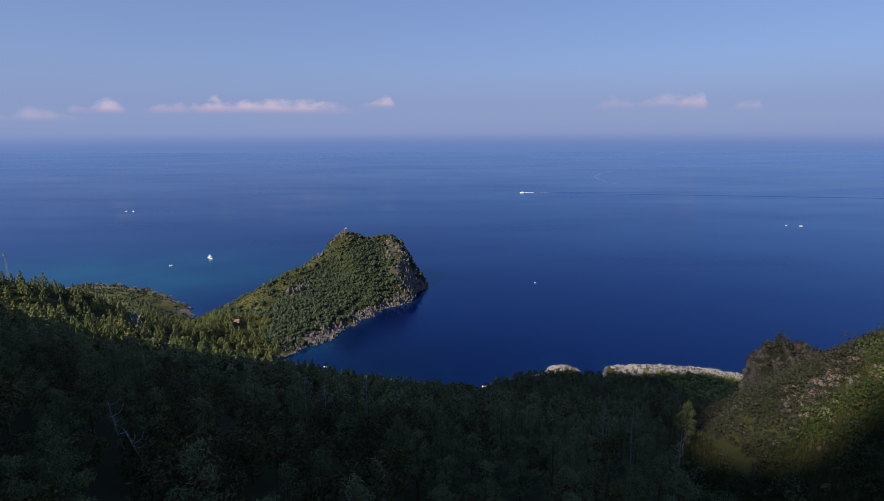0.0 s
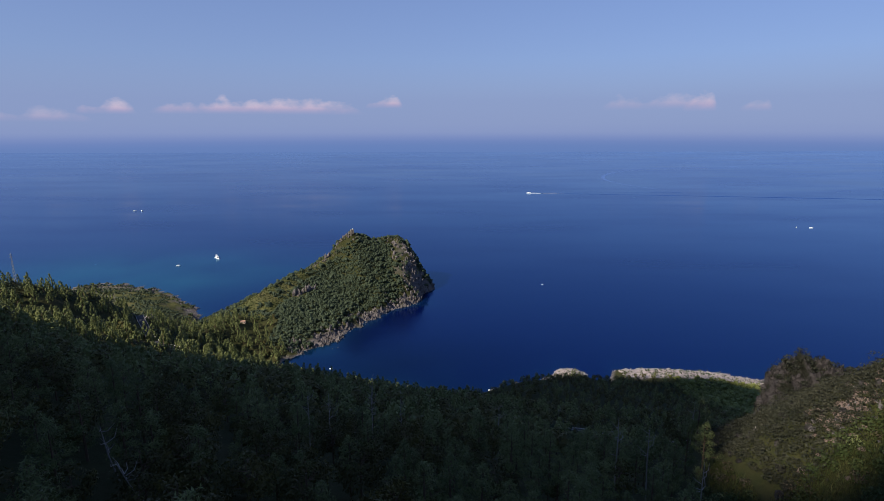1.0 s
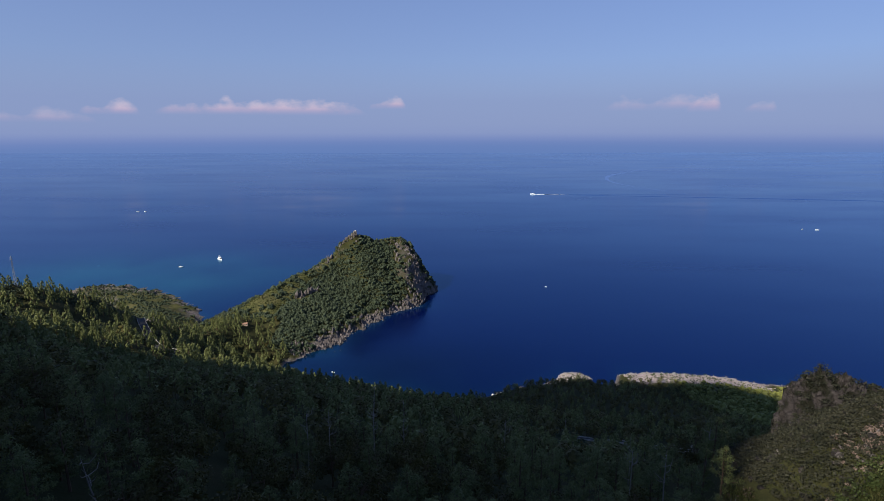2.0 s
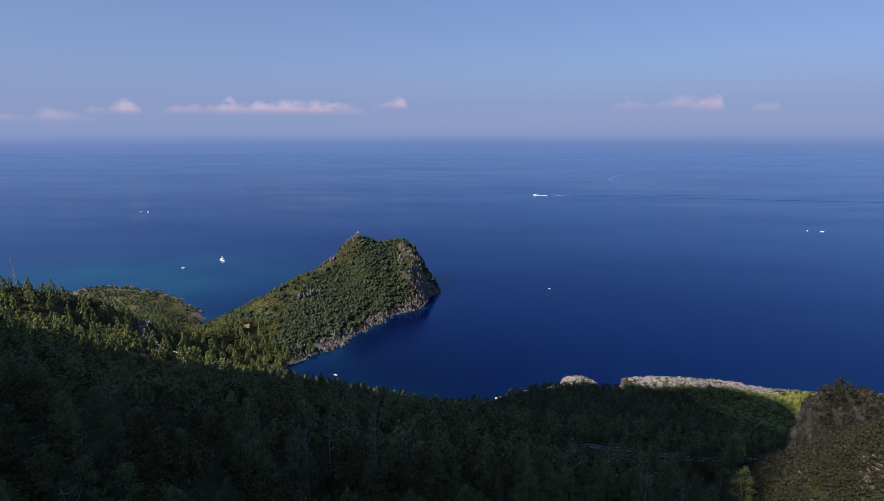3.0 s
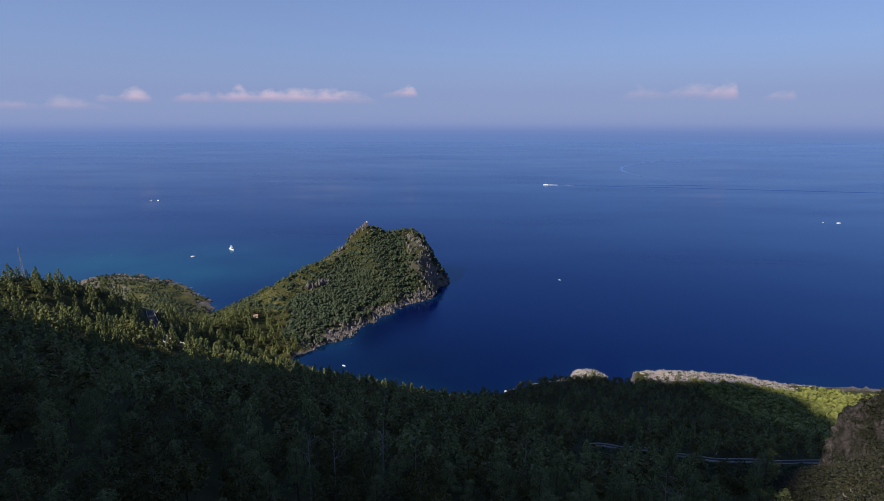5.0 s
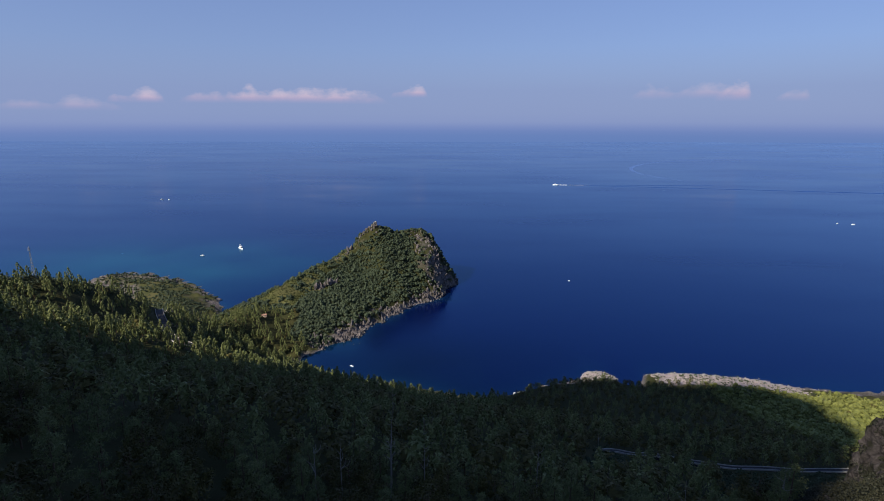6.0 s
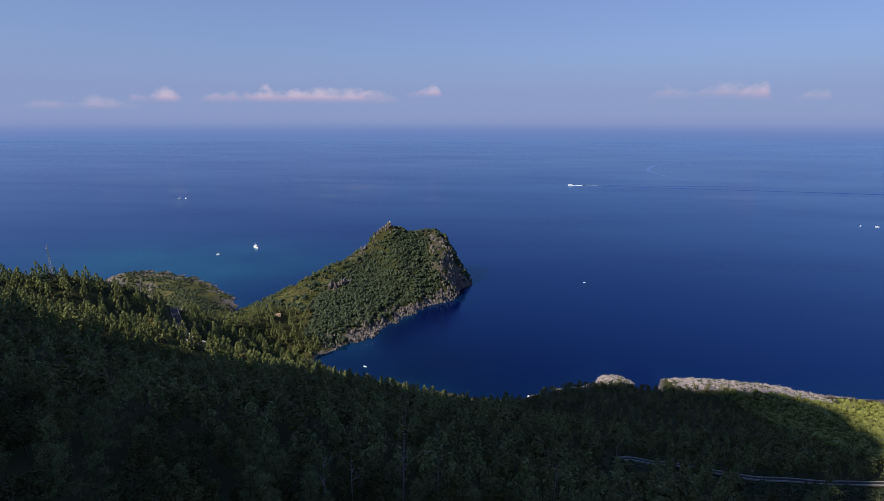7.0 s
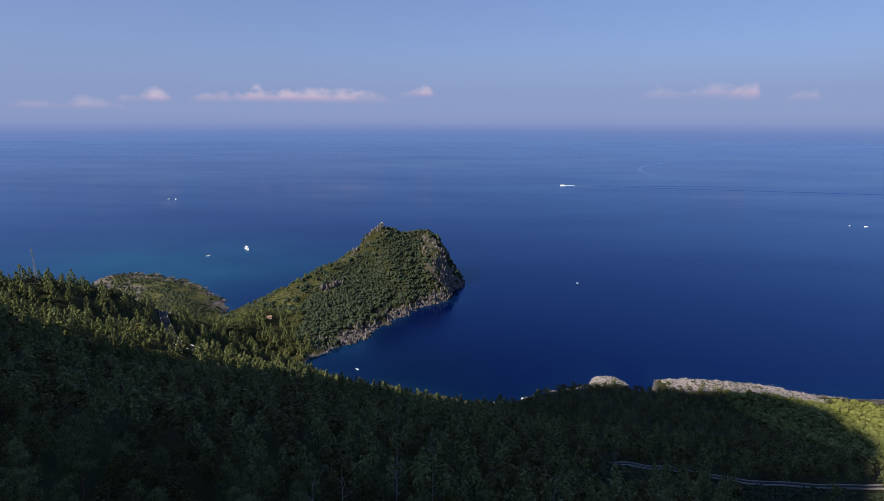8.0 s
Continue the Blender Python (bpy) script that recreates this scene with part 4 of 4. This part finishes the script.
# ---- dead trees ----
def dead_tree(x, y, tall, lean, seed):
    r = np.random.default_rng(seed)
    tree = empty("dead_tree", pose(x, y, ground_at(x, y) - 0.2, 0, 0, r.uniform(0, 360)), label="bare grey dead pine standing among green trees", category="dead tree", group="dead trees")
    tip = Vector((lean, lean * 0.4, tall))
    bm = bmesh.new()
    rod(bm, (0, 0, 0), tip * 0.5 + Vector((0.15, 0, 0)), 0.10, 0.07, 6)
    rod(bm, tip * 0.5 + Vector((0.15, 0, 0)), tip, 0.07, 0.02, 6)
    part("trunk", bm, DEADWOOD, tree)
    for k in range(7):
        at = tip * r.uniform(0.5, 0.95)
        a, n = r.uniform(0, 6.28), r.uniform(0.6, 1.6)
        bm = bmesh.new()
        mid = at + Vector((math.cos(a) * n * 0.6, math.sin(a) * n * 0.6, 0.2 * n))
        rod(bm, at, mid, 0.045, 0.03, 4)
        rod(bm, mid, at + Vector((math.cos(a + 0.3) * n, math.sin(a + 0.3) * n, 0.7 * n)), 0.03, 0.012, 4)
        part("branch", bm, DEADWOOD, tree)


for k, (x, y, tall, lean) in enumerate(((-14, 90, 11.5, 0.2), (29.7, 88.5, 12.0, -0.2), (23.5, 71, 11.0, 0.1), (26.5, 67, 11.5, 0.3), (24.8, 50.5, 10.0, 0.2), (-27.5, 45.4, 6.5, 2.4), (-26.6, 172, 12.5, 0.3), (-33, 50, 7.0, 1.2), (-12.7, 130, 12.0, 0.2), (10, 101, 11.5, 0.1), (40, 84, 9.5, 0.2), (-20, 128, 12.0, 0.4), (33, 150, 12.0, -0.3), (-9.5, 96, 11.0, 0.2), (-21, 88, 11.0, -0.2), (-16, 104, 12.0, 0.2), (-22.5, 80, 10.5, 0.3))):
    dead_tree(x, y, tall, lean, 100 + k)


# ---- roads ----
def smooth_line(points, step=2.5):
    """A rounded line on the plan through the given points."""
    p = [np.array(q, float) for q in points]
    p = [2 * p[0] - p[1]] + p + [2 * p[-1] - p[-2]]
    out = []
    for a, b, c, d in zip(p, p[1:], p[2:], p[3:]):
        n = max(2, int(np.linalg.norm(c - b) / step))
        for t in np.arange(n) / n:
            out.append(0.5 * (2 * b + (c - a) * t + (2 * a - 5 * b + 4 * c - d) * t * t + (3 * b - a - 3 * c + d) * t**3))
    return np.array(out + [p[-2]])


def ribbon(bm, mid, side, z, inner, outer, low, high):
    """A bar that follows a line: from inner to outer across it, from low to high over z."""
    rows = []
    for m, s, h in zip(mid, side, z):
        a, b = m + s * inner, m + s * outer
        rows.append([bm.verts.new((*q, h + k)) for q, k in ((a, low), (a, high), (b, high), (b, low))])
    for r0, r1 in zip(rows, rows[1:]):
        for i in range(4):
            bm.faces.new((r0[i], r0[(i + 1) % 4], r1[(i + 1) % 4], r1[i]))
    bm.faces.new(rows[0])
    bm.faces.new(rows[-1][::-1])
    bmesh.ops.recalc_face_normals(bm, faces=bm.faces)
    return bm


def road(line, half, lift, label, wall_label, wall_mat, wall_high):
    mid = smooth_line(line)
    way = np.gradient(mid, axis=0)
    way /= np.linalg.norm(way, axis=1)[:, None]
    side = np.stack([way[:, 1], -way[:, 0]], -1)
    z = np.max([land(mid[:, 0] + side[:, 0] * k, mid[:, 1] + side[:, 1] * k)[0] for k in (-half, 0, half)], 0)
    z = np.convolve(np.pad(z, 6, mode="edge"), np.ones(13) / 13, "valid") + lift
    ob = part("road", ribbon(bmesh.new(), mid, side, z, -half, half, -6, 0), ASPHALT, None)
    tagged(ob, label, "road", kind="structure")
    for k in (-1, 1):
        bm = ribbon(bmesh.new(), mid, side, z, k * half, k * (half + 0.15), -0.3, wall_high)
        wall = part("parapet_wall", bm, wall_mat, None)
        tagged(wall, wall_label, "parapet", group="walls along the " + label.split()[-1])
    return mid, side, z


road(ROAD_EAST, 0.75, 0.5, "narrow grey asphalt coast road through the woods", "low pale concrete parapet beside the shaded road", CONCRETE, 0.3)
wm, ws, wz = road(ROAD_WEST, 2.1, 1.2, "narrow asphalt road climbing the wooded spur", "pale concrete parapet beside the spur road", CONCRETE, 0.5)
rocks("road_cutting", [(x, y, ground_at(x, y) + 1, w, t) for x, y, w, t in ((-234, 379, 3.4, 2.6), (-230, 377, 2.8, 3.2), (-226, 380, 2.6, 3.4), (-222, 378, 2.4, 3.8), (-235, 373, 2.6, 2.2), (-228, 382, 3.0, 3.0), (-219, 381, 1.8, 3.4))], rng, PALE_ROCK, "pale limestone cutting beside the spur road")
rocks("pale_boulders", [(x, y, max(0.5, ground_at(x, y)), w, t) for x, y, w, t in ((31, 375, 1.4, 1.3), (33.5, 376.5, 1.6, 1.8), (36.5, 376, 1.2, 1.3))], rng, LICHEN, "white boulders standing at the bay's shore")

# marker stone beside the coast road
bm = box(bmesh.new(), -0.3, 0.3, -0.2, 0.2, -0.5, 0.9, 0.08)
stone = part("marker_stone", bm, LICHEN, None)
stone.location = (95.5, 200.5, ground_at(95.5, 200.5))
tagged(stone, "small white stone marker below the coast road", "marker stone")


# ---- tower on the headland ----
def tower(x, y, z):
    t = empty("watchtower", pose(x, y, z, 0, 0, 24) @ Matrix.Scale(0.52, 4), label="ruined square stone watchtower on the headland's summit", category="tower")
    bm = bmesh.new()
    bmesh.ops.create_cone(bm, cap_ends=True, segments=4, radius1=5.6, radius2=4.6, depth=8.4, matrix=pose(0, 0, 3.4, 0, 0, 45))
    for v in bm.verts:
        v.co += Vector((noise.noise(v.co), noise.noise(v.co * 2), 0)) * 0.3
    bmesh.ops.subdivide_edges(bm, edges=bm.edges[:], cuts=5, use_grid_fill=True)
    for v in bm.verts:
        v.co += noise.noise_vector(v.co * 0.9) * 0.22
    part("wall", bm, STONE, t)
    bm = bmesh.new()
    for a, b, c, d in ((-3.4, 3.4, -3.5, -2.9), (-3.4, 3.4, 2.9, 3.5), (-3.5, -2.9, -2.9, 2.9), (2.9, 3.5, -2.9, 2.9)):
        box(bm, a, b, c, d, 7.5, 8.1, 0.08)
    part("cornice", bm, STONE, t)
    for k, (a, b, h) in enumerate(((-2.8, -3.0, 1.3), (0, -3.0, 0.9), (2.8, -3.0, 1.4), (2.9, 0, 1.1), (2.8, 2.9, 1.2), (-2.8, 2.9, 0.6))):
        part("merlon", box(bmesh.new(), a - 0.7, a + 0.7, b - 0.35, b + 0.35, 8.0, 8.1 + h, 0.12), STONE, t)
    bm = box(bmesh.new(), 0.2, 2.4, -1.2, 1.2, 7.6, 10.6, 0.15)
    part("roof_turret", bm, LICHEN, t, "pale rendered turret")
    part("door", box(bmesh.new(), -0.6, 0.6, -3.95, -3.6, 2.2, 4.2, 0.04), TINTED, t, "dark doorway")
    for a in (-1.7, 1.7):
        part("window", box(bmesh.new(), a - 0.35, a + 0.35, -3.72, -3.45, 5.2, 6.3, 0.03), TINTED, t, "dark window opening")
    bm = bmesh.new()
    for a, b, c, d, h in ((-9.2, -3.6, -3.4, -2.6, 4.2), (-9.4, -8.6, -3.4, 2.2, 3.2), (-9.0, -3.8, 1.6, 2.3, 2.4)):
        box(bm, a, b, c, d, -2.5, h, 0.2)
    for v in bm.verts:
        v.co += noise.noise_vector(v.co * 0.6) * 0.35
    part("ruined_wing", bm, STONE, t, "broken low walls beside the tower")


tower(-120, 657, ground_at(-120, 657) - 0.3)


# ---- small house on the neck of the headland ----
def small_house(x, y, turn):
    h = empty("cottage", pose(x, y, ground_at(x, y) - 0.4, 0, 0, turn) @ Matrix.Scale(0.66, 4), label="small pinkish cottage with terracotta roof above the cove", category="house")
    part("wall", box(bmesh.new(), -3.2, 3.2, -2.2, 2.2, 0, 3.4, 0.05), PLASTER, h)
    bm = bmesh.new()
    v = [bm.verts.new(c) for c in ((-3.6, -2.7, 3.3), (3.6, -2.7, 3.3), (3.6, 2.7, 3.3), (-3.6, 2.7, 3.3), (-3.6, 0, 4.7), (3.6, 0, 4.7))]
    for f in ((0, 1, 5, 4), (2, 3, 4, 5), (1, 2, 5), (3, 0, 4), (3, 2, 1, 0)):
        bm.faces.new([v[k] for k in f])
    part("roof", bm, TERRACOTTA, h)
    part("door", box(bmesh.new(), -0.5, 0.5, -2.26, -2.1, 0.4, 2.4, 0.02), BARK, h)
    for a in (-2.0, 2.0):
        part("window", box(bmesh.new(), a - 0.45, a + 0.45, -2.25, -2.12, 1.3, 2.4, 0.02), TINTED, h)


small_house(-197, 487, 15)


# ---- pylon and cables ----
PALE_STEEL = simple("weathered_zinc", (0.30, 0.31, 0.33), 0.55, 0.4, 0.15, 2.0, 0.2)


def pylon(x, y, top):
    base = ground_at(x, y) - 0.5
    tall = top - base
    p = empty("power_pylon", pose(x, y, base, 0, 0, 30), label="tall grey lattice power pylon above the ridge pines", category="pylon")
    half = lambda z: 0.55 * (1 - z / tall) + 0.10
    for sx in (-1, 1):
        for sy in (-1, 1):
            part("leg", rod(bmesh.new(), (sx * half(0), sy * half(0), 0), (sx * half(tall), sy * half(tall), tall), 0.055, 0.035, 4), PALE_STEEL, p)
    levels = np.linspace(0, tall * 0.94, 10)
    for z0, z1 in zip(levels, levels[1:]):
        a, b = half(z0), half(z1)
        for (sx, sy), (tx, ty) in (((-1, -1), (1, -1)), ((1, -1), (1, 1)), ((1, 1), (-1, 1)), ((-1, 1), (-1, -1))):
            bm = rod(bmesh.new(), (sx * a, sy * a, z0), (tx * b, ty * b, z1), 0.03, 0.03, 4)
            rod(bm, (tx * a, ty * a, z0), (sx * b, sy * b, z1), 0.03, 0.03, 4)
            part("brace", bm, PALE_STEEL, p)
    for z, reach in ((tall * 0.86, 0.8), (tall * 0.93, 0.6)):
        bm = rod(bmesh.new(), (-reach, 0, z), (reach, 0, z), 0.08, 0.08, 4)
        rod(bm, (-reach, 0, z), (0, 0, z + 0.8), 0.05, 0.05, 4)
        rod(bm, (reach, 0, z), (0, 0, z + 0.8), 0.05, 0.05, 4)
        part("cross_arm", bm, PALE_STEEL, p)


pylon(-246.5, 294, 134.5)


def cable(a, b, sag):
    """A wire hung from a to b."""
    bm = bmesh.new()
    a, b = Vector(a), Vector(b)
    q = [a.lerp(b, k / 16) - Vector((0, 0, sag * 4 * (k / 16) * (1 - k / 16))) for k in range(17)]
    for u, v in zip(q, q[1:]):
        rod(bm, u, v, 0.02, 0.02, 4)
    tagged(part("power_cable", bm, GALVANISED, None), "thin grey power cable strung over the pines", "cable", group="power cables")


for k in range(3):
    cable((-252 + 2.2 * k, 245, 134 - 1.6 * k), (-168 + 2.2 * k, 300, 88 - 1.0 * k), 4)


# ---- boats ----
def hull(bm, length, beam, free):
    """A boat's hull with a pointed bow towards +x."""
    rows = []
    for k in range(9):
        t = k / 8
        x = (t - 0.5) * length
        w = beam / 2 * (1 - max(0, (t - 0.45) / 0.55) ** 2.2) + 0.02
        rise = free * (1 + 0.35 * t * t)
        rows.append([bm.verts.new(c) for c in ((x, -w, rise), (x, -w * 0.82, -0.1), (x, 0, -0.45), (x, w * 0.82, -0.1), (x, w, rise))])
    for a, b in zip(rows, rows[1:]):
        for i in range(4):
            bm.faces.new((a[i], b[i], b[i + 1], a[i + 1]))
        bm.faces.new((a[4], b[4], b[0], a[0]))
    bm.faces.new(rows[0])
    bmesh.ops.recalc_face_normals(bm, faces=bm.faces)
    return bm


def yacht(x, y, turn):
    b = empty("motor_yacht", pose(x, y, 0, 0, 0, turn), label="white motor yacht with flybridge anchored off the cape", category="yacht")
    part("hull", hull(bmesh.new(), 15, 4.4, 1.5), GELCOAT, b)
    cab = part("cabin", box(bmesh.new(), -4.5, 2.8, -1.7, 1.7, 1.5, 3.4, 0.3), GELCOAT, b)
    for s in (-1, 1):
        part("side_window", box(bmesh.new(), -3.8, 2.2, s * 1.71 - 0.02, s * 1.71 + 0.02, 2.3, 3.0, 0.01), TINTED, cab, "dark tinted glass")
    part("windscreen", box(bmesh.new(), 2.7, 3.3, -1.4, 1.4, 2.0, 3.0, 0.1), TINTED, cab, "dark tinted glass")
    part("flybridge", box(bmesh.new(), -4.0, 0.8, -1.4, 1.4, 3.4, 4.3, 0.2), GELCOAT, b)
    bm = bmesh.new()
    for s in (-1, 1):
        rod(bm, (-3.4, s * 1.2, 4.2), (-2.8, s * 0.9, 6.0), 0.08, 0.06, 5)
    box(bm, -3.6, -2.4, -1.1, 1.1, 5.9, 6.1, 0.04)
    part("radar_arch", bm, GELCOAT, b)
    part("swim_platform", box(bmesh.new(), -8.6, -7.4, -1.9, 1.9, 0.1, 0.35, 0.05), GELCOAT, b)
    bm = bmesh.new()
    for s in (-1, 1):
        for t in (2.0, 4.2, 6.2):
            w = 2.1 * (1 - max(0, ((t / 15 + 0.5) - 0.45) / 0.55) ** 2.2)
            rod(bm, (t, s * w, 1.7), (t, s * w, 2.6), 0.03, 0.03, 4)
    part("bow_rail", bm, GALVANISED, b)
    return b


def small_boat(x, y, turn, size, label):
    b = empty("motorboat", pose(x, y, 0, 0, 0, turn), label=label, category="boat")
    part("hull", hull(bmesh.new(), 5.6 * size, 2.2 * size, 0.75 * size), GELCOAT, b)
    part("console", box(bmesh.new(), -0.5 * size, 0.5 * size, -0.45 * size, 0.45 * size, 0.5 * size, 1.5 * size, 0.08), GELCOAT, b)
    part("windscreen", box(bmesh.new(), 0.45 * size, 0.6 * size, -0.45 * size, 0.45 * size, 1.3 * size, 1.8 * size, 0.03), TINTED, b, "dark tinted windscreen")
    part("bench", box(bmesh.new(), -1.9 * size, -1.3 * size, -0.8 * size, 0.8 * size, 0.75 * size, 1.1 * size, 0.05), GELCOAT, b)
    part("outboard_motor", box(bmesh.new(), -3.1 * size, -2.7 * size, -0.25 * size, 0.25 * size, 0.2 * size, 1.3 * size, 0.08), TINTED, b, "black outboard motor")
    return b


yacht(-372.6, 839.5, -48)
small_boat(-412, 791, 10, 1.15, "small white motorboat anchored near the yacht")
small_boat(-101.4, 431, -30, 0.62, "small white boat moored in the shaded bay")
small_boat(124.7, 691.5, 160, 0.55, "small white boat drifting on open water")
small_boat(-805, 1358, 20, 1.5, "distant white boat beside another one")
small_boat(-787, 1358, 150, 1.5, "distant white boat rafted close to another")
small_boat(757, 1114, 170, 1.2, "distant white boat with open deck")
small_boat(732, 1122, 30, 0.9, "distant small boat low on the water")
small_boat(262, 1750, 180, 2.6, "white speedboat under way with a long wake")


def water_strip(name, points, mat, label):
    """A thin strip that lies on the water. Points: x, y, half width."""
    p = np.array(points, float)
    way = np.gradient(p[:, :2], axis=0)
    way /= np.linalg.norm(way, axis=1)[:, None]
    s = np.stack([way[:, 1], -way[:, 0]], -1) * p[:, 2:]
    top = np.r_[np.c_[p[:, :2] - s, np.full(len(p), 0.06)], np.c_[p[:, :2] + s, np.full(len(p), 0.06)]]
    n = len(p)
    i = np.arange(n - 1)
    ob = mesh_object(name, top, np.stack([i, i + n, i + n + 1, i + 1], -1), mat)
    return tagged(ob, label, "wake", kind="stuff")


foam = [(266 + 6 * k, 1750 + 0.8 * math.sin(k * 0.9), (6.5 if k < 7 else 5.0) * (1 - (k / 18) ** 2) + 0.3) for k in range(19)]
water_strip("wake_foam", foam, FOAM, "white churned foam behind the speedboat")
water_strip("wake_line", [(300 + 20 * k, 1752 + 0.30 * k, 3.0 + 0.02 * k) for k in range(24)], WAKE, "dark smooth wake line on the sea")
water_strip("wake_line", [(300 + 24 * k, 1746 - 3.6 * k - 0.012 * k * k, 3.0 + 0.06 * k) for k in range(45)], WAKE, "dark smooth wake line on the sea")


PALE_WAKE, kn, kl, kb = material("old_wake_water", 0.7, 0.0)
kb.inputs["Base Color"].default_value = (0.080, 0.148, 0.340, 1)
bend = [(645 + 390 * (k / 20) ** 2, 2179 + 687 * (k / 20), 5 + 4 * math.sin(k * 0.15)) for k in range(20, -1, -1)]
bend += [(645 + 85 * (k / 10) ** 2, 2179 - 319 * (k / 10), 5 - 0.3 * k) for k in range(1, 11)]
water_strip("old_wake", bend, PALE_WAKE, "pale curved old wake fading on the sea")


# ---- clouds low over the horizon: flat cards that glow ----
def cloud_material(name, strength):
    m = bpy.data.materials.new(name)
    m.use_nodes = True
    n, l = m.node_tree.nodes, m.node_tree.links
    n.remove(n["Principled BSDF"])

    def op(kind, a, b=0.0, c=0.0):
        q = n.new("ShaderNodeMath")
        q.operation = kind
        for value, socket in zip((a, b, c), q.inputs):
            if isinstance(value, bpy.types.NodeSocket):
                l.new(value, socket)
            else:
                socket.default_value = value
        q.use_clamp = kind == "MULTIPLY_ADD"
        return q.outputs[0]

    tc, sp, oi = n.new("ShaderNodeTexCoord"), n.new("ShaderNodeSeparateXYZ"), n.new("ShaderNodeObjectInfo")
    l.new(tc.outputs["Generated"], sp.inputs[0])
    x, z = sp.outputs[0], sp.outputs[2]
    nz = n.new("ShaderNodeTexNoise")
    nz.noise_dimensions = "4D"
    nz.inputs["Scale"].default_value, nz.inputs["Detail"].default_value, nz.inputs["Roughness"].default_value = 0.0060, 6, 0.55
    squash = n.new("ShaderNodeMapping")
    squash.inputs["Scale"].default_value = (1, 1, 1.7)
    l.new(tc.outputs["Object"], squash.inputs[0])
    l.new(squash.outputs[0], nz.inputs["Vector"])
    l.new(op("MULTIPLY", oi.outputs["Random"], 90.0), nz.inputs["W"])
    side = op("SUBTRACT", 1.0, op("POWER", op("ABSOLUTE", op("SUBTRACT", op("MULTIPLY", x, 2.0), 1.0)), 5.0))
    heap = op("MULTIPLY", op("SUBTRACT", op("MULTIPLY", nz.outputs[0], 1.9), 0.16), side)
    body = op("MULTIPLY_ADD", op("SUBTRACT", heap, z), 1.7, 0.0)
    foot = op("MULTIPLY_ADD", z, 3.0, -0.15)
    cover = op("MULTIPLY", op("MULTIPLY", body, foot), strength)
    # bluish feet and pinkish sunlit tops, painted into the card's own glow
    r = ramp(n, ((0.0, (0.33, 0.34, 0.57)), (0.3, (0.46, 0.40, 0.58)), (0.7, (0.68, 0.57, 0.68))))
    l.new(z, r.inputs[0])
    e, t, mix = n.new("ShaderNodeEmission"), n.new("ShaderNodeBsdfTransparent"), n.new("ShaderNodeMixShader")
    e.inputs[1].default_value = 0.758
    l.new(r.outputs[0], e.inputs[0])
    l.new(cover, mix.inputs[0])
    l.new(t.outputs[0], mix.inputs[1])
    l.new(e.outputs[0], mix.inputs[2])
    l.new(mix.outputs[0], n["Material Output"].inputs[0])
    return m


BRIGHT, FAINT = cloud_material("bright_glow_cloud", 0.95), cloud_material("faint_cloud", 0.45)
for az, z, wide, tall, mat in ((-31.9, 374, 330, 130, BRIGHT), (-18.5, 394, 1400, 160, BRIGHT), (-20.3, 388, 420, 110, BRIGHT), (-6.6, 430, 270, 125, BRIGHT),
                               (20.6, 416, 760, 150, FAINT), (24.2, 418, 210, 190, BRIGHT), (28.8, 380, 190, 120, FAINT), (-37.5, 312, 640, 120, FAINT)):
    a, wide = radians(az), wide * 1.2
    spot = mesh_object("cloud", [(-wide / 2, 0, -tall / 2), (wide / 2, 0, -tall / 2), (wide / 2, 0, tall / 2), (-wide / 2, 0, tall / 2)], [(0, 1, 2, 3)], mat)
    spot.matrix_basis = pose(4600 * math.sin(a), 4600 * math.cos(a), z, 0, 0, -az)
    tagged(spot, "soft pinkish cumulus cloud low over the horizon", "cloud", kind="structure")
